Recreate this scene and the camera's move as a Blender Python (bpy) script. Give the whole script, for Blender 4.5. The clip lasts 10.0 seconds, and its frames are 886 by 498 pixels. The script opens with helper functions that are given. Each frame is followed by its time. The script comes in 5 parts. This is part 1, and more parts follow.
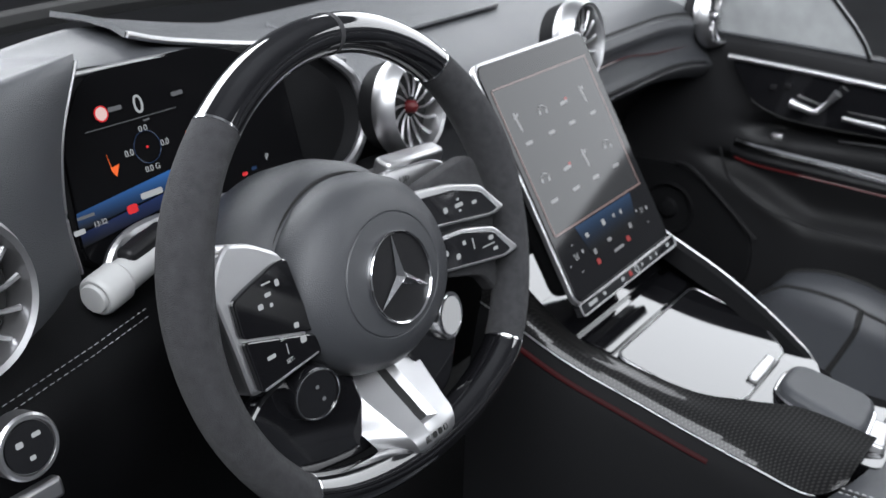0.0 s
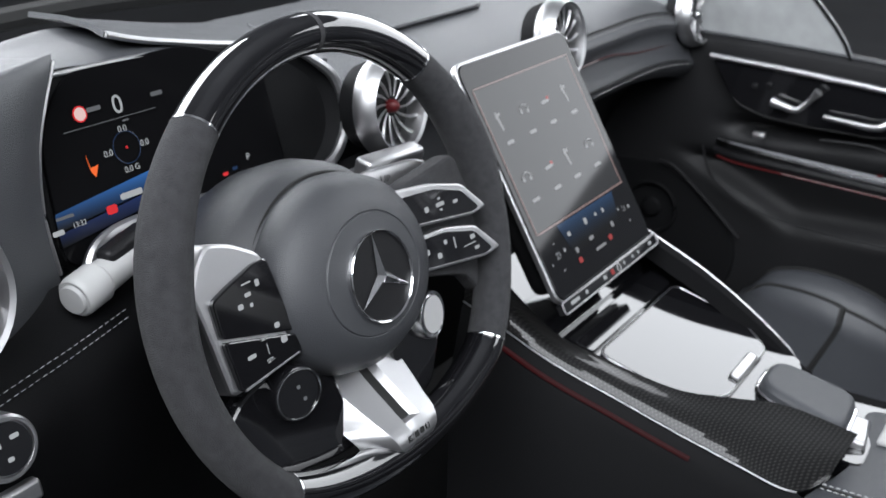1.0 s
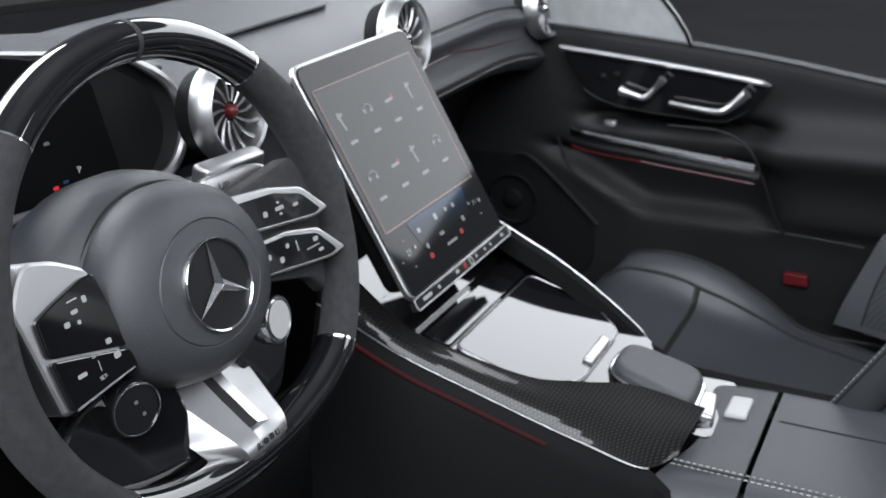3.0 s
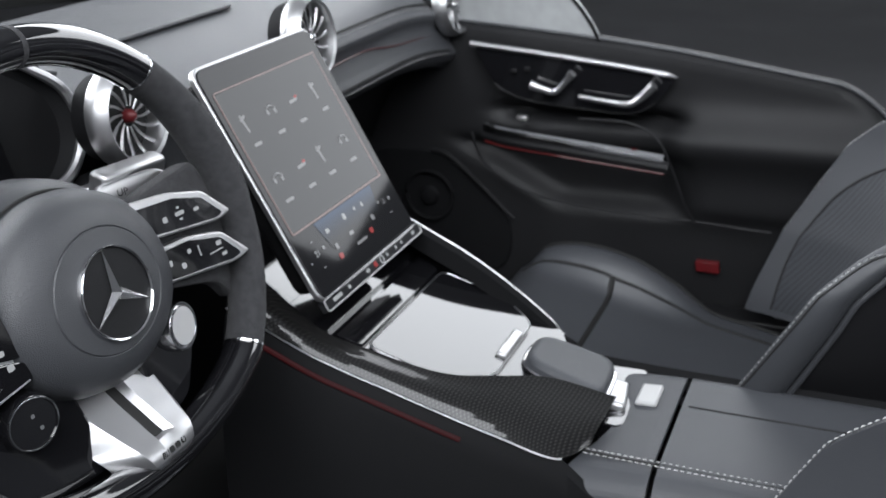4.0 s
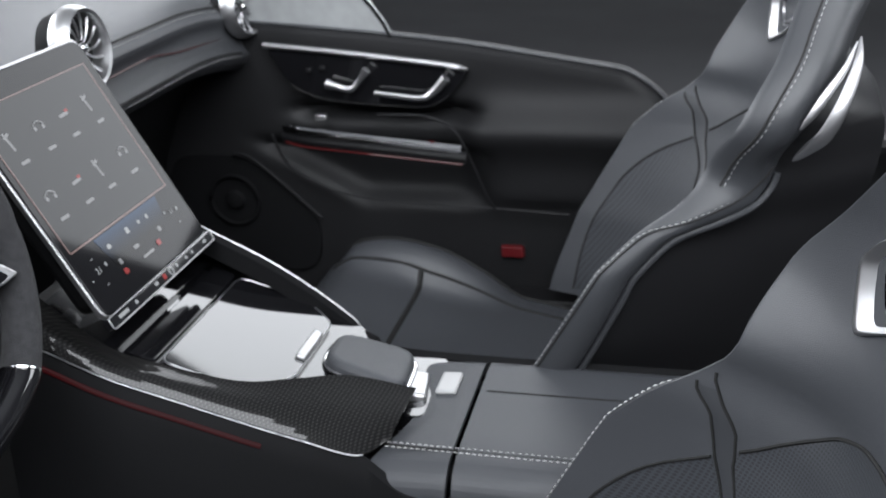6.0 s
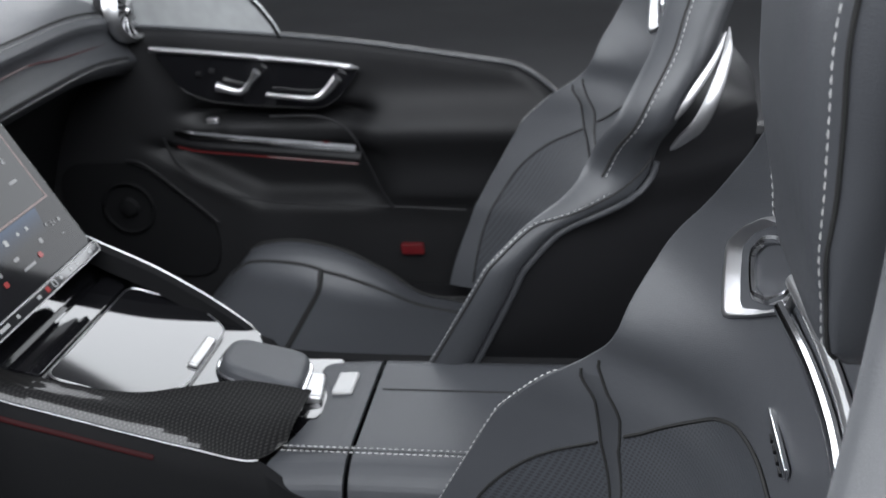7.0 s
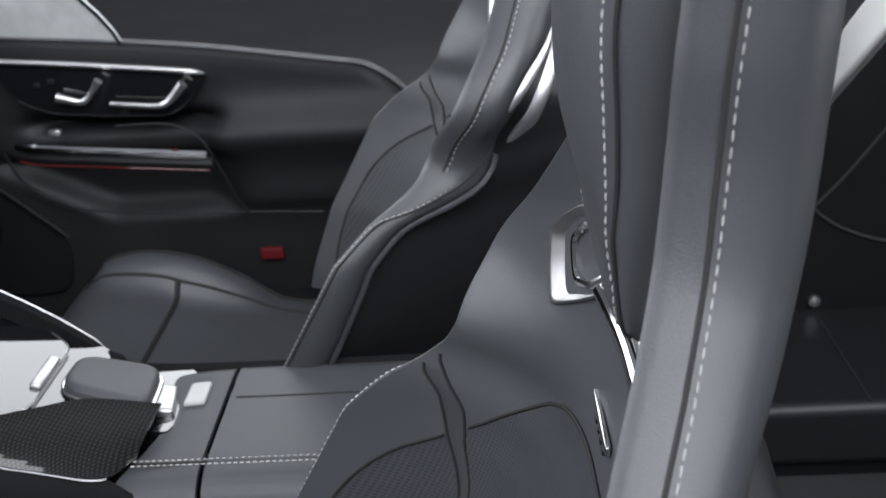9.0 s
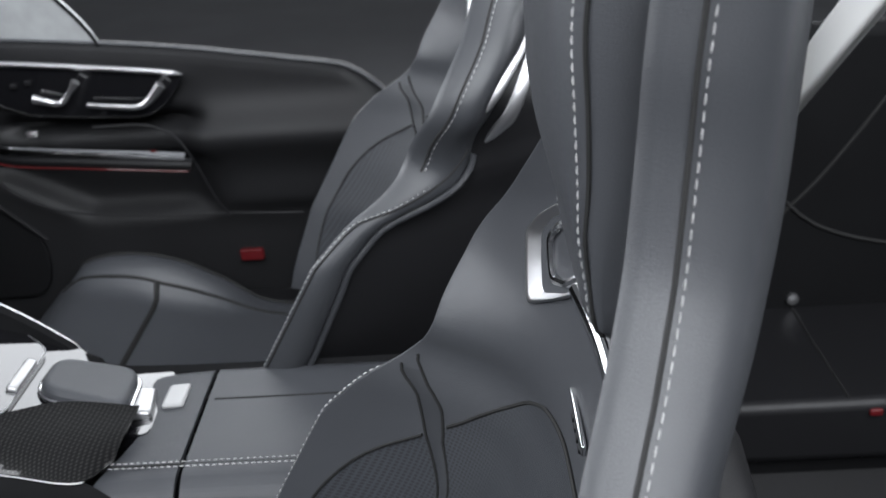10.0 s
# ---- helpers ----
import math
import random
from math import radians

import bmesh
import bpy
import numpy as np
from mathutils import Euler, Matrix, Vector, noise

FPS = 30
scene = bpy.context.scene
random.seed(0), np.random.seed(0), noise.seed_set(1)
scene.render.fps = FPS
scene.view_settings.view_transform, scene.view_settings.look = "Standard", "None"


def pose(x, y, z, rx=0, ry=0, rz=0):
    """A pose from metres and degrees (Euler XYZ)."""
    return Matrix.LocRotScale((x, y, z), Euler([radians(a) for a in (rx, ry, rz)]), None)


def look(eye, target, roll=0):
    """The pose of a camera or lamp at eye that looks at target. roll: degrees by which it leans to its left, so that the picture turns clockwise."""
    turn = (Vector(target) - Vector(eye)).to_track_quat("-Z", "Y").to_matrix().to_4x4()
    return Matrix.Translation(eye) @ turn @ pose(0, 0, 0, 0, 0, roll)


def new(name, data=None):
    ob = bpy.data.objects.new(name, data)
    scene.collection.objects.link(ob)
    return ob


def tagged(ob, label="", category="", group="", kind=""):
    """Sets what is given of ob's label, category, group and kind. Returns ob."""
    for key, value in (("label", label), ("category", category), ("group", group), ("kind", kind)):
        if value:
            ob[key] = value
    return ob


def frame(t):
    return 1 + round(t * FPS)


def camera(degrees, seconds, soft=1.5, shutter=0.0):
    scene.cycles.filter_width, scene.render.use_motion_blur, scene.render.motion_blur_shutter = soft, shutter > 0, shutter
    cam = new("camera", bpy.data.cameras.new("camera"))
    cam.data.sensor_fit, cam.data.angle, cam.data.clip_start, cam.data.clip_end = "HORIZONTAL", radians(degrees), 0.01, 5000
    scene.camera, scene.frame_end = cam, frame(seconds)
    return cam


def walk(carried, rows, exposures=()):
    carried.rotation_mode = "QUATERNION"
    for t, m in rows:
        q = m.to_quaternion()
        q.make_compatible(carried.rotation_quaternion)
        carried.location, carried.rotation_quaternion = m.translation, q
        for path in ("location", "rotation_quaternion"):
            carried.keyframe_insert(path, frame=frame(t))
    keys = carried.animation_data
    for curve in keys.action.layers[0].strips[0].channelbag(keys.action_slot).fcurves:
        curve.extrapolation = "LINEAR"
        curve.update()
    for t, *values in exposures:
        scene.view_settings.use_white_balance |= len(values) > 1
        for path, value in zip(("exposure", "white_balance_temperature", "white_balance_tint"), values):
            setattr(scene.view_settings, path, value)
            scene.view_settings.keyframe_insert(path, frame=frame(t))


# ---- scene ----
cam = camera(46.1, 10.0)
cam.data.dof.use_dof, cam.data.dof.focus_distance, cam.data.dof.aperture_fstop = True, 0.68, 12.0
PATH = [
    (0, (-0.955, -0.108, 0.944), (0.554, 0.968, 0.191), -1.5),
    (0.5, (-0.955, -0.109, 0.943), (0.558, 0.962, 0.191), -1.5),
    (1, (-0.953, -0.112, 0.943), (0.571, 0.943, 0.19), -1.5),
    (1.5, (-0.949, -0.118, 0.943), (0.596, 0.902, 0.188), -1.6),
    (2, (-0.943, -0.127, 0.944), (0.632, 0.845, 0.185), -1.9),
    (3.5, (-0.929, -0.157, 0.943), (0.729, 0.658, 0.177), -2.4),
    (4, (-0.924, -0.168, 0.944), (0.761, 0.584, 0.171), -2.6),
    (4.5, (-0.92, -0.18, 0.945), (0.79, 0.507, 0.167), -2.8),
    (5, (-0.916, -0.193, 0.947), (0.818, 0.422, 0.162), -2.9),
    (5.5, (-0.913, -0.207, 0.947), (0.843, 0.336, 0.157), -3.1),
    (6.8, (-0.907, -0.247, 0.95), (0.891, 0.093, 0.142), -3.5),
    (7, (-0.907, -0.252, 0.949), (0.895, 0.058, 0.139), -3.6),
    (7.5, (-0.907, -0.263, 0.949), (0.904, -0.019, 0.135), -3.6),
    (8, (-0.906, -0.273, 0.948), (0.91, -0.087, 0.13), -3.7),
    (8.5, (-0.905, -0.284, 0.947), (0.914, -0.148, 0.126), -3.8),
    (9, (-0.905, -0.294, 0.947), (0.914, -0.202, 0.122), -4.0),
    (9.5, (-0.905, -0.298, 0.946), (0.915, -0.231, 0.119), -4.1),
    (10, (-0.905, -0.299, 0.946), (0.915, -0.239, 0.12), -3.9),
]
walk(cam, [(t, look(eye, target, roll)) for t, eye, target, roll in PATH])

# ---------------------------------------------------------------- world and light
world = bpy.data.worlds.new("studio")
scene.world = world
world.use_nodes = True
bg = world.node_tree.nodes["Background"]
bg.inputs["Color"].default_value = (0.80, 0.86, 1.0, 1)
bg.inputs["Strength"].default_value = 0.10


def softbox(name, eye, target, sx, sy, watts, colour=(1, 1, 1)):
    d = bpy.data.lights.new(name, "AREA")
    d.shape, d.size, d.size_y, d.energy, d.color = "RECTANGLE", sx, sy, watts, colour
    ob = new(name, d)
    ob.matrix_world = look(eye, target)
    return ob


COOL = (0.915, 0.95, 1.0)
softbox("softbox_front", (-0.3, 3.6, 2.7), (0.0, 0.5, 0.7), 4.0, 2.0, 280, COOL)
softbox("softbox_passenger_side", (3.6, 0.2, 2.28), (0.0, 0.0, 0.4), 6.0, 1.92, 165, COOL)
softbox("softbox_driver_side", (-2.6, -1.05, 3.4), (-0.3, 0.0, 0.5), 5.0, 2.4, 390, COOL)
softbox("softbox_rear", (1.2, -4.6, 1.9), (0.0, 0.0, 0.7), 2.2, 2.8, 120, COOL)
scene.view_settings.exposure = 0.0


# ---------------------------------------------------------------- materials
def material(name, colour, rough=0.5, metal=0.0, grain=0.0, size=900.0, wear=0.15, coat=0.0, spec=0.5, sheen=0.0, blotch=9.0):
    """A surface with fine grain, slow change of tone and uneven gloss."""
    m = bpy.data.materials.new(name)
    m.use_nodes = True
    t = m.node_tree
    n, l = t.nodes, t.links
    b = n["Principled BSDF"]
    co = n.new("ShaderNodeTexCoord")
    slow = n.new("ShaderNodeTexNoise")
    slow.inputs["Scale"].default_value, slow.inputs["Detail"].default_value = blotch, 4
    l.new(co.outputs["Object"], slow.inputs["Vector"])
    mix = n.new("ShaderNodeMix")
    mix.data_type = "RGBA"
    mix.inputs[6].default_value = (*[c * (1 - wear) for c in colour], 1)
    mix.inputs[7].default_value = (*[min(1, c * (1 + wear)) for c in colour], 1)
    l.new(slow.outputs["Fac"], mix.inputs[0])
    l.new(mix.outputs[2], b.inputs["Base Color"])
    rr = n.new("ShaderNodeMapRange")
    rr.inputs["To Min"].default_value, rr.inputs["To Max"].default_value = max(0.02, rough * 0.85), min(1, rough * 1.15)
    l.new(slow.outputs["Fac"], rr.inputs["Value"])
    l.new(rr.outputs["Result"], b.inputs["Roughness"])
    b.inputs["Metallic"].default_value = metal
    b.inputs["Specular IOR Level"].default_value = spec
    b.inputs["Coat Weight"].default_value = coat
    b.inputs["Coat Roughness"].default_value = 0.04
    if sheen:
        b.inputs["Sheen Weight"].default_value = sheen
        b.inputs["Sheen Roughness"].default_value = 0.5
    if grain:
        fine = n.new("ShaderNodeTexVoronoi")
        fine.inputs["Scale"].default_value = size
        l.new(co.outputs["Object"], fine.inputs["Vector"])
        bump = n.new("ShaderNodeBump")
        bump.inputs["Strength"].default_value, bump.inputs["Distance"].default_value = grain, 0.0006
        l.new(fine.outputs["Distance"], bump.inputs["Height"])
        l.new(bump.outputs["Normal"], b.inputs["Normal"])
    return m


def glow(name, colour, strength, base=(0.01, 0.01, 0.01)):
    m = bpy.data.materials.new(name)
    m.use_nodes = True
    b = m.node_tree.nodes["Principled BSDF"]
    b.inputs["Base Color"].default_value = (*base, 1)
    b.inputs["Roughness"].default_value = 0.05
    b.inputs["Specular IOR Level"].default_value = 0.22
    b.inputs["Emission Color"].default_value = (*colour, 1)
    b.inputs["Emission Strength"].default_value = strength
    return m


def fade(name, colour, strength, axis, sharp=1.0):
    """A lit graphic that fades out along one side of its box."""
    m = glow(name, colour, strength)
    t = m.node_tree
    co, sp, pw, mu = t.nodes.new("ShaderNodeTexCoord"), t.nodes.new("ShaderNodeSeparateXYZ"), t.nodes.new("ShaderNodeMath"), t.nodes.new("ShaderNodeMath")
    t.links.new(co.outputs["Generated"], sp.inputs[0])
    pw.operation, mu.operation = "POWER", "MULTIPLY"
    pw.inputs[1].default_value, mu.inputs[1].default_value = sharp, strength
    t.links.new(sp.outputs[axis], pw.inputs[0])
    t.links.new(pw.outputs[0], mu.inputs[0])
    t.links.new(mu.outputs[0], t.nodes["Principled BSDF"].inputs["Emission Strength"])
    return m


def carbon_weave():
    m = bpy.data.materials.new("carbon_fibre")
    m.use_nodes = True
    t = m.node_tree
    n, l = t.nodes, t.links
    b = n["Principled BSDF"]
    co = n.new("ShaderNodeTexCoord")
    mp = n.new("ShaderNodeMapping")
    mp.inputs["Rotation"].default_value = (0.5, 0.0, 0.15)
    l.new(co.outputs["Object"], mp.inputs["Vector"])
    w1 = n.new("ShaderNodeTexWave")
    w1.bands_direction = "Y"
    w1.inputs["Scale"].default_value = 115
    w2 = n.new("ShaderNodeTexWave")
    w2.bands_direction = "DIAGONAL"
    w2.inputs["Scale"].default_value = 110
    l.new(mp.outputs[0], w1.inputs["Vector"])
    l.new(mp.outputs[0], w2.inputs["Vector"])
    mul = n.new("ShaderNodeMath")
    mul.operation = "MULTIPLY"
    l.new(w1.outputs["Fac"], mul.inputs[0])
    l.new(w2.outputs["Fac"], mul.inputs[1])
    ramp = n.new("ShaderNodeValToRGB")
    ramp.color_ramp.elements[0].color = (0.002, 0.002, 0.0024, 1)
    ramp.color_ramp.elements[1].color = (0.026, 0.025, 0.024, 1)
    l.new(mul.outputs[0], ramp.inputs[0])
    l.new(ramp.outputs[0], b.inputs["Base Color"])
    b.inputs["Roughness"].default_value = 0.5
    b.inputs["Specular IOR Level"].default_value = 0.1
    b.inputs["Metallic"].default_value = 0.0
    b.inputs["Coat Weight"].default_value = 0.55
    b.inputs["Coat Roughness"].default_value = 0.03
    return m


def perforated():
    m = material("perforated_leather", (0.037, 0.0405, 0.047), 0.5, grain=0.25, size=1400)
    t = m.node_tree
    n, l = t.nodes, t.links
    b = n["Principled BSDF"]
    co = n.new("ShaderNodeTexCoord")
    dots = n.new("ShaderNodeTexVoronoi")
    dots.voronoi_dimensions = "2D"
    dots.inputs["Scale"].default_value = 320
    dots.inputs["Randomness"].default_value = 0.0
    sep, com = n.new("ShaderNodeSeparateXYZ"), n.new("ShaderNodeCombineXYZ")
    l.new(co.outputs["Object"], sep.inputs[0])
    l.new(sep.outputs[0], com.inputs[0])
    l.new(sep.outputs[2], com.inputs[1])
    l.new(com.outputs[0], dots.inputs["Vector"])
    cut = n.new("ShaderNodeMapRange")
    cut.inputs["From Min"].default_value, cut.inputs["From Max"].default_value = 0.27, 0.40
    l.new(dots.outputs["Distance"], cut.inputs["Value"])
    old = b.inputs["Base Color"].links[0].from_socket
    mix = n.new("ShaderNodeMix")
    mix.data_type = "RGBA"
    mix.inputs[6].default_value = (0.017, 0.018, 0.021, 1)
    l.new(old, mix.inputs[7])
    l.new(cut.outputs[0], mix.inputs[0])
    l.new(mix.outputs[2], b.inputs["Base Color"])
    return m


LEATHER = material("black_leather", (0.046, 0.0485, 0.0545), 0.44, grain=0.35, size=1300, wear=0.10)
LEATHER2 = material("leather_band", (0.035, 0.037, 0.0415), 0.40, grain=0.25, size=1500, wear=0.10)
PERF = perforated()
NAPPA = material("dark_grained_leather", (0.037, 0.0387, 0.043), 0.42, grain=0.4, size=1200, wear=0.10)
DASHTOP = material("dash_skin", (0.053, 0.0555, 0.0605), 0.45, grain=0.5, size=1100, wear=0.08)
# near-black trim that also holds shade on knee panel, console sides, dash underside
DARK = material("dark_trim_and_shade", (0.0065, 0.0066, 0.0072), 0.66, grain=0.3, size=1000, wear=0.2, spec=0.08)
SUEDE = material("microfibre", (0.036, 0.036, 0.0385), 0.95, grain=1.0, size=1200, wear=0.5, spec=0.1, sheen=0.06, blotch=130)
GLOSS = material("piano_black", (0.006, 0.006, 0.007), 0.06, coat=1.0, wear=0.1)
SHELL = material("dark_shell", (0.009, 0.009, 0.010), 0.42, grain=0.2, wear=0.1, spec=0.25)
SILVER = material("satin_silver", (0.50, 0.50, 0.51), 0.38, metal=1.0, grain=0.08, size=2500, wear=0.06)
CHROME = material("chrome", (0.68, 0.68, 0.69), 0.14, metal=1.0, wear=0.03)
WHITEPL = material("pale_plastic_and_reflection", (0.40, 0.40, 0.40), 0.4, wear=0.05)
SEAM = material("seam_dark", (0.006, 0.006, 0.006), 0.8)
THREAD = material("pale_thread", (0.42, 0.42, 0.42), 0.8, wear=0.2)
CARBON = carbon_weave()
GLASSBLK = material("screen_glass", (0.008, 0.008, 0.009), 0.05, coat=0.0, spec=0.22, wear=0.1)
DOORSKIN = material("door_leather", (0.0105, 0.0106, 0.0115), 0.52, grain=0.35, size=1000, wear=0.15, spec=0.24)
CARPET = material("black_carpet", (0.012, 0.012, 0.013), 0.95, grain=1.0, size=500, wear=0.4)
STUDIOWALL = material("studio_wall", (0.55, 0.56, 0.58), 0.8, wear=0.08, blotch=1)
STUDIO = material("studio_floor", (0.022, 0.022, 0.024), 0.6, wear=0.2, blotch=2)
RED = material("red_paint", (0.085, 0.003, 0.005), 0.45)
REDLIT = glow("red_ambient", (1.0, 0.03, 0.05), 0.06)
REDDIM = glow("dim_red_ambient", (1.0, 0.03, 0.06), 0.032)
MARK = glow("white_mark", (0.9, 0.95, 1.0), 0.42)


# ---------------------------------------------------------------- helpers for shapes
def part(name, bm, mat, parent=None, label="", smooth=True, flat_angle=35):
    me = bpy.data.meshes.new(name)
    flat = [f for f in bm.faces if f.tag or len(f.verts) > 4]
    bmesh.ops.recalc_face_normals(bm, faces=bm.faces)
    if smooth:
        for f in bm.faces:
            f.smooth = True
        for f in flat:
            f.smooth = False
        lim = radians(flat_angle)
        for e in bm.edges:
            if len(e.link_faces) == 2 and e.calc_face_angle(0) > lim:
                e.smooth = False
    bm.to_mesh(me)
    bm.free()
    me.materials.append(mat)
    ob = new(name, me)
    if parent is not None:
        ob.parent = parent
    if label:
        tagged(ob, label)
    return ob


def thing(name, label, category, at=(0, 0, 0), group="", kind=""):
    e = new(name)
    e.location = at
    e.empty_display_size = 0.05
    tagged(e, label, category, group, kind)
    return e


def grid(rows, closed=False, caps=False):
    """A sheet from rows of points; closed joins each row's end to its start."""
    bm = bmesh.new()
    vs = [[bm.verts.new(p) for p in r] for r in rows]
    n = len(vs[0])
    for a, b in zip(vs, vs[1:]):
        for i in range(n if closed else n - 1):
            j = (i + 1) % n
            try:
                bm.faces.new((a[i], a[j], b[j], b[i]))
            except ValueError:
                pass
    if caps:
        bm.faces.new(vs[0])
        bm.faces.new(vs[-1][::-1])
    return bm


def thick(bm, d):
    """Gives a sheet a thickness of d against its normals."""
    bmesh.ops.recalc_face_normals(bm, faces=bm.faces)
    bmesh.ops.solidify(bm, geom=bm.faces[:], thickness=d)
    return bm


def spline(pts, n):
    """n+1 points along a smooth line through pts."""
    P = [Vector(p) for p in pts]
    P = [P[0] * 2 - P[1]] + P + [P[-1] * 2 - P[-2]]
    out, k = [], len(P) - 3
    for i in range(n + 1):
        u = i / n * k
        j = min(int(u), k - 1)
        u -= j
        a, b, c, d = P[j:j + 4]
        out.append(0.5 * ((2 * b) + (c - a) * u + (2 * a - 5 * b + 4 * c - d) * u * u + (3 * b - a - 3 * c + d) * u ** 3))
    return out


def tube(pts, r, seg=8, closed=False, flat=1.0, up=(0, 0, 1), caps=True):
    """A rod along pts. r: a radius or one for each point; flat squeezes it across up."""
    pts = [Vector(p) for p in pts]
    rows = []
    n = len(pts)
    for i, p in enumerate(pts):
        a = pts[(i - 1) % n] if closed or i else p
        b = pts[(i + 1) % n] if closed or i < n - 1 else p
        d = (b - a).normalized()
        s = d.cross(Vector(up))
        s = s.normalized() if s.length > 1e-6 else Vector((1, 0, 0))
        w = s.cross(d)
        rr = r[i] if isinstance(r, (list, tuple)) else r
        rows.append([p + s * rr * math.cos(2 * math.pi * k / seg) + w * rr * flat * math.sin(2 * math.pi * k / seg) for k in range(seg)])
    if closed:
        rows.append(rows[0])
        bm = grid(rows, True)
        bmesh.ops.remove_doubles(bm, verts=bm.verts, dist=1e-6)
        return bm
    return grid(rows, True, caps)


def rbox(x, y, z, r, m=None, seg=3):
    """A box with rounded edges, centred."""
    bm = bmesh.new()
    bmesh.ops.create_cube(bm, size=1, matrix=Matrix.Diagonal((x, y, z, 1)))
    bmesh.ops.bevel(bm, geom=bm.edges[:], offset=min(r, 0.49 * min(x, y, z)), segments=seg, profile=0.5, affect="EDGES")
    for f in bm.faces:
        f.normal_update()
        f.tag = max(abs(c) for c in f.normal) > 0.9999
    if m is not None:
        bm.transform(m)
    return bm


def slab(outline, depth, m=None, r=0.0, seg=2):
    """A plate: a flat outline in x, y, that reaches from z = -depth to 0, with its top edge rounded."""
    bm = bmesh.new()
    f = bm.faces.new([bm.verts.new((p[0], p[1], 0)) for p in outline])
    if f.normal.z < 0:
        f.normal_flip()
    top = f
    got = bmesh.ops.extrude_face_region(bm, geom=[f])
    lower = [v for v in got["geom"] if isinstance(v, bmesh.types.BMVert)]
    bmesh.ops.translate(bm, verts=lower, vec=(0, 0, -depth))
    if r:
        bm.verts.ensure_lookup_table()
        es = [e for e in bm.edges if all(abs(v.co.z) < 1e-7 for v in e.verts)]
        bmesh.ops.bevel(bm, geom=es, offset=r, segments=seg, profile=0.5, affect="EDGES")
    if m is not None:
        bm.transform(m)
    return bm


def rounded(pts, r, seg=4):
    """A closed outline in x, y with its corners rounded by about r."""
    out, n = [], len(pts)
    for i in range(n):
        p, a, b = Vector(pts[i]), Vector(pts[i - 1]), Vector(pts[(i + 1) % n])
        da, db = (a - p), (b - p)
        k = min(r, da.length * 0.45, db.length * 0.45)
        s, e = p + da.normalized() * k, p + db.normalized() * k
        for j in range(seg + 1):
            u = j / seg
            out.append(tuple(s * (1 - u) ** 2 + p * 2 * u * (1 - u) + e * u * u))
    return out


def lathe(profile, m=None, seg=40, cap=True):
    """Turns a profile of (radius, height) round z."""
    rows = [[(r * math.cos(2 * math.pi * k / seg), r * math.sin(2 * math.pi * k / seg), h) for k in range(seg)] for r, h in profile]
    bm = grid(rows, True, cap)
    if m is not None:
        bm.transform(m)
    return bm


def disc_slot(rx, ry, n=20):
    return [(rx * math.cos(2 * math.pi * k / n), ry * math.sin(2 * math.pi * k / n)) for k in range(n)]


def stitches(pts, length, gap, w, normal=(0, 0, 1), lift=0.0008):
    """Small thread dashes along a line."""
    pts = [Vector(p) for p in pts]
    acc = [0.0]
    for a, b in zip(pts, pts[1:]):
        acc.append(acc[-1] + (b - a).length)

    def at(s):
        for i in range(len(pts) - 1):
            if s <= acc[i + 1]:
                k = (s - acc[i]) / max(1e-9, acc[i + 1] - acc[i])
                return pts[i].lerp(pts[i + 1], k)
        return pts[-1]

    verts, faces, s = [], [], 0.0
    nrm = Vector(normal).normalized()
    while s + length < acc[-1]:
        a, b = at(s), at(s + length)
        d = (b - a).normalized()
        side = d.cross(nrm).normalized()
        base = len(verts)
        for p, k, h in ((a, 0.7, 0.0), (a.lerp(b, 0.5), 1.0, lift), (b, 0.7, 0.0)):
            verts += [p + side * w * k, p + nrm * (h + w), p - side * w * k, p - nrm * w]
        for q in (0, 4):
            for i in range(4):
                j = (i + 1) % 4
                faces.append((base + q + i, base + q + j, base + q + 4 + j, base + q + 4 + i))
        faces += [(base, base + 1, base + 2, base + 3), (base + 11, base + 10, base + 9, base + 8)]
        s += length + gap
    bm = bmesh.new()
    vs = [bm.verts.new(v) for v in verts]
    for f in faces:
        bm.faces.new([vs[i] for i in f])
    return bm


def frame_of(origin, xdir, ydir):
    """A pose whose x and y run along the given directions."""
    x = Vector(xdir).normalized()
    z = x.cross(Vector(ydir)).normalized()
    y = z.cross(x)
    return Matrix.Translation(origin) @ Matrix((x, y, z)).transposed().to_4x4()


def lerp_table(tab, v):
    """Smooth reading of rows (key, values...)."""
    ks = [r[0] for r in tab]
    if v <= ks[0]:
        return tab[0][1:]
    if v >= ks[-1]:
        return tab[-1][1:]
    i = max(j for j in range(len(ks)) if ks[j] <= v)
    i = min(i, len(ks) - 2)
    u = (v - ks[i]) / (ks[i + 1] - ks[i])
    a, b = tab[max(i - 1, 0)], tab[i]
    c, d = tab[i + 1], tab[min(i + 2, len(tab) - 1)]
    return tuple(0.5 * (2 * b[j] + (c[j] - a[j]) * u + (2 * a[j] - 5 * b[j] + 4 * c[j] - d[j]) * u * u + (3 * b[j] - a[j] - 3 * c[j] + d[j]) * u ** 3) for j in range(1, len(b)))


# ---------------------------------------------------------------- the setting
def plain(name, bm, mat, label, category):
    return tagged(part(name, bm, mat, None, smooth=False), label, category, kind="structure")


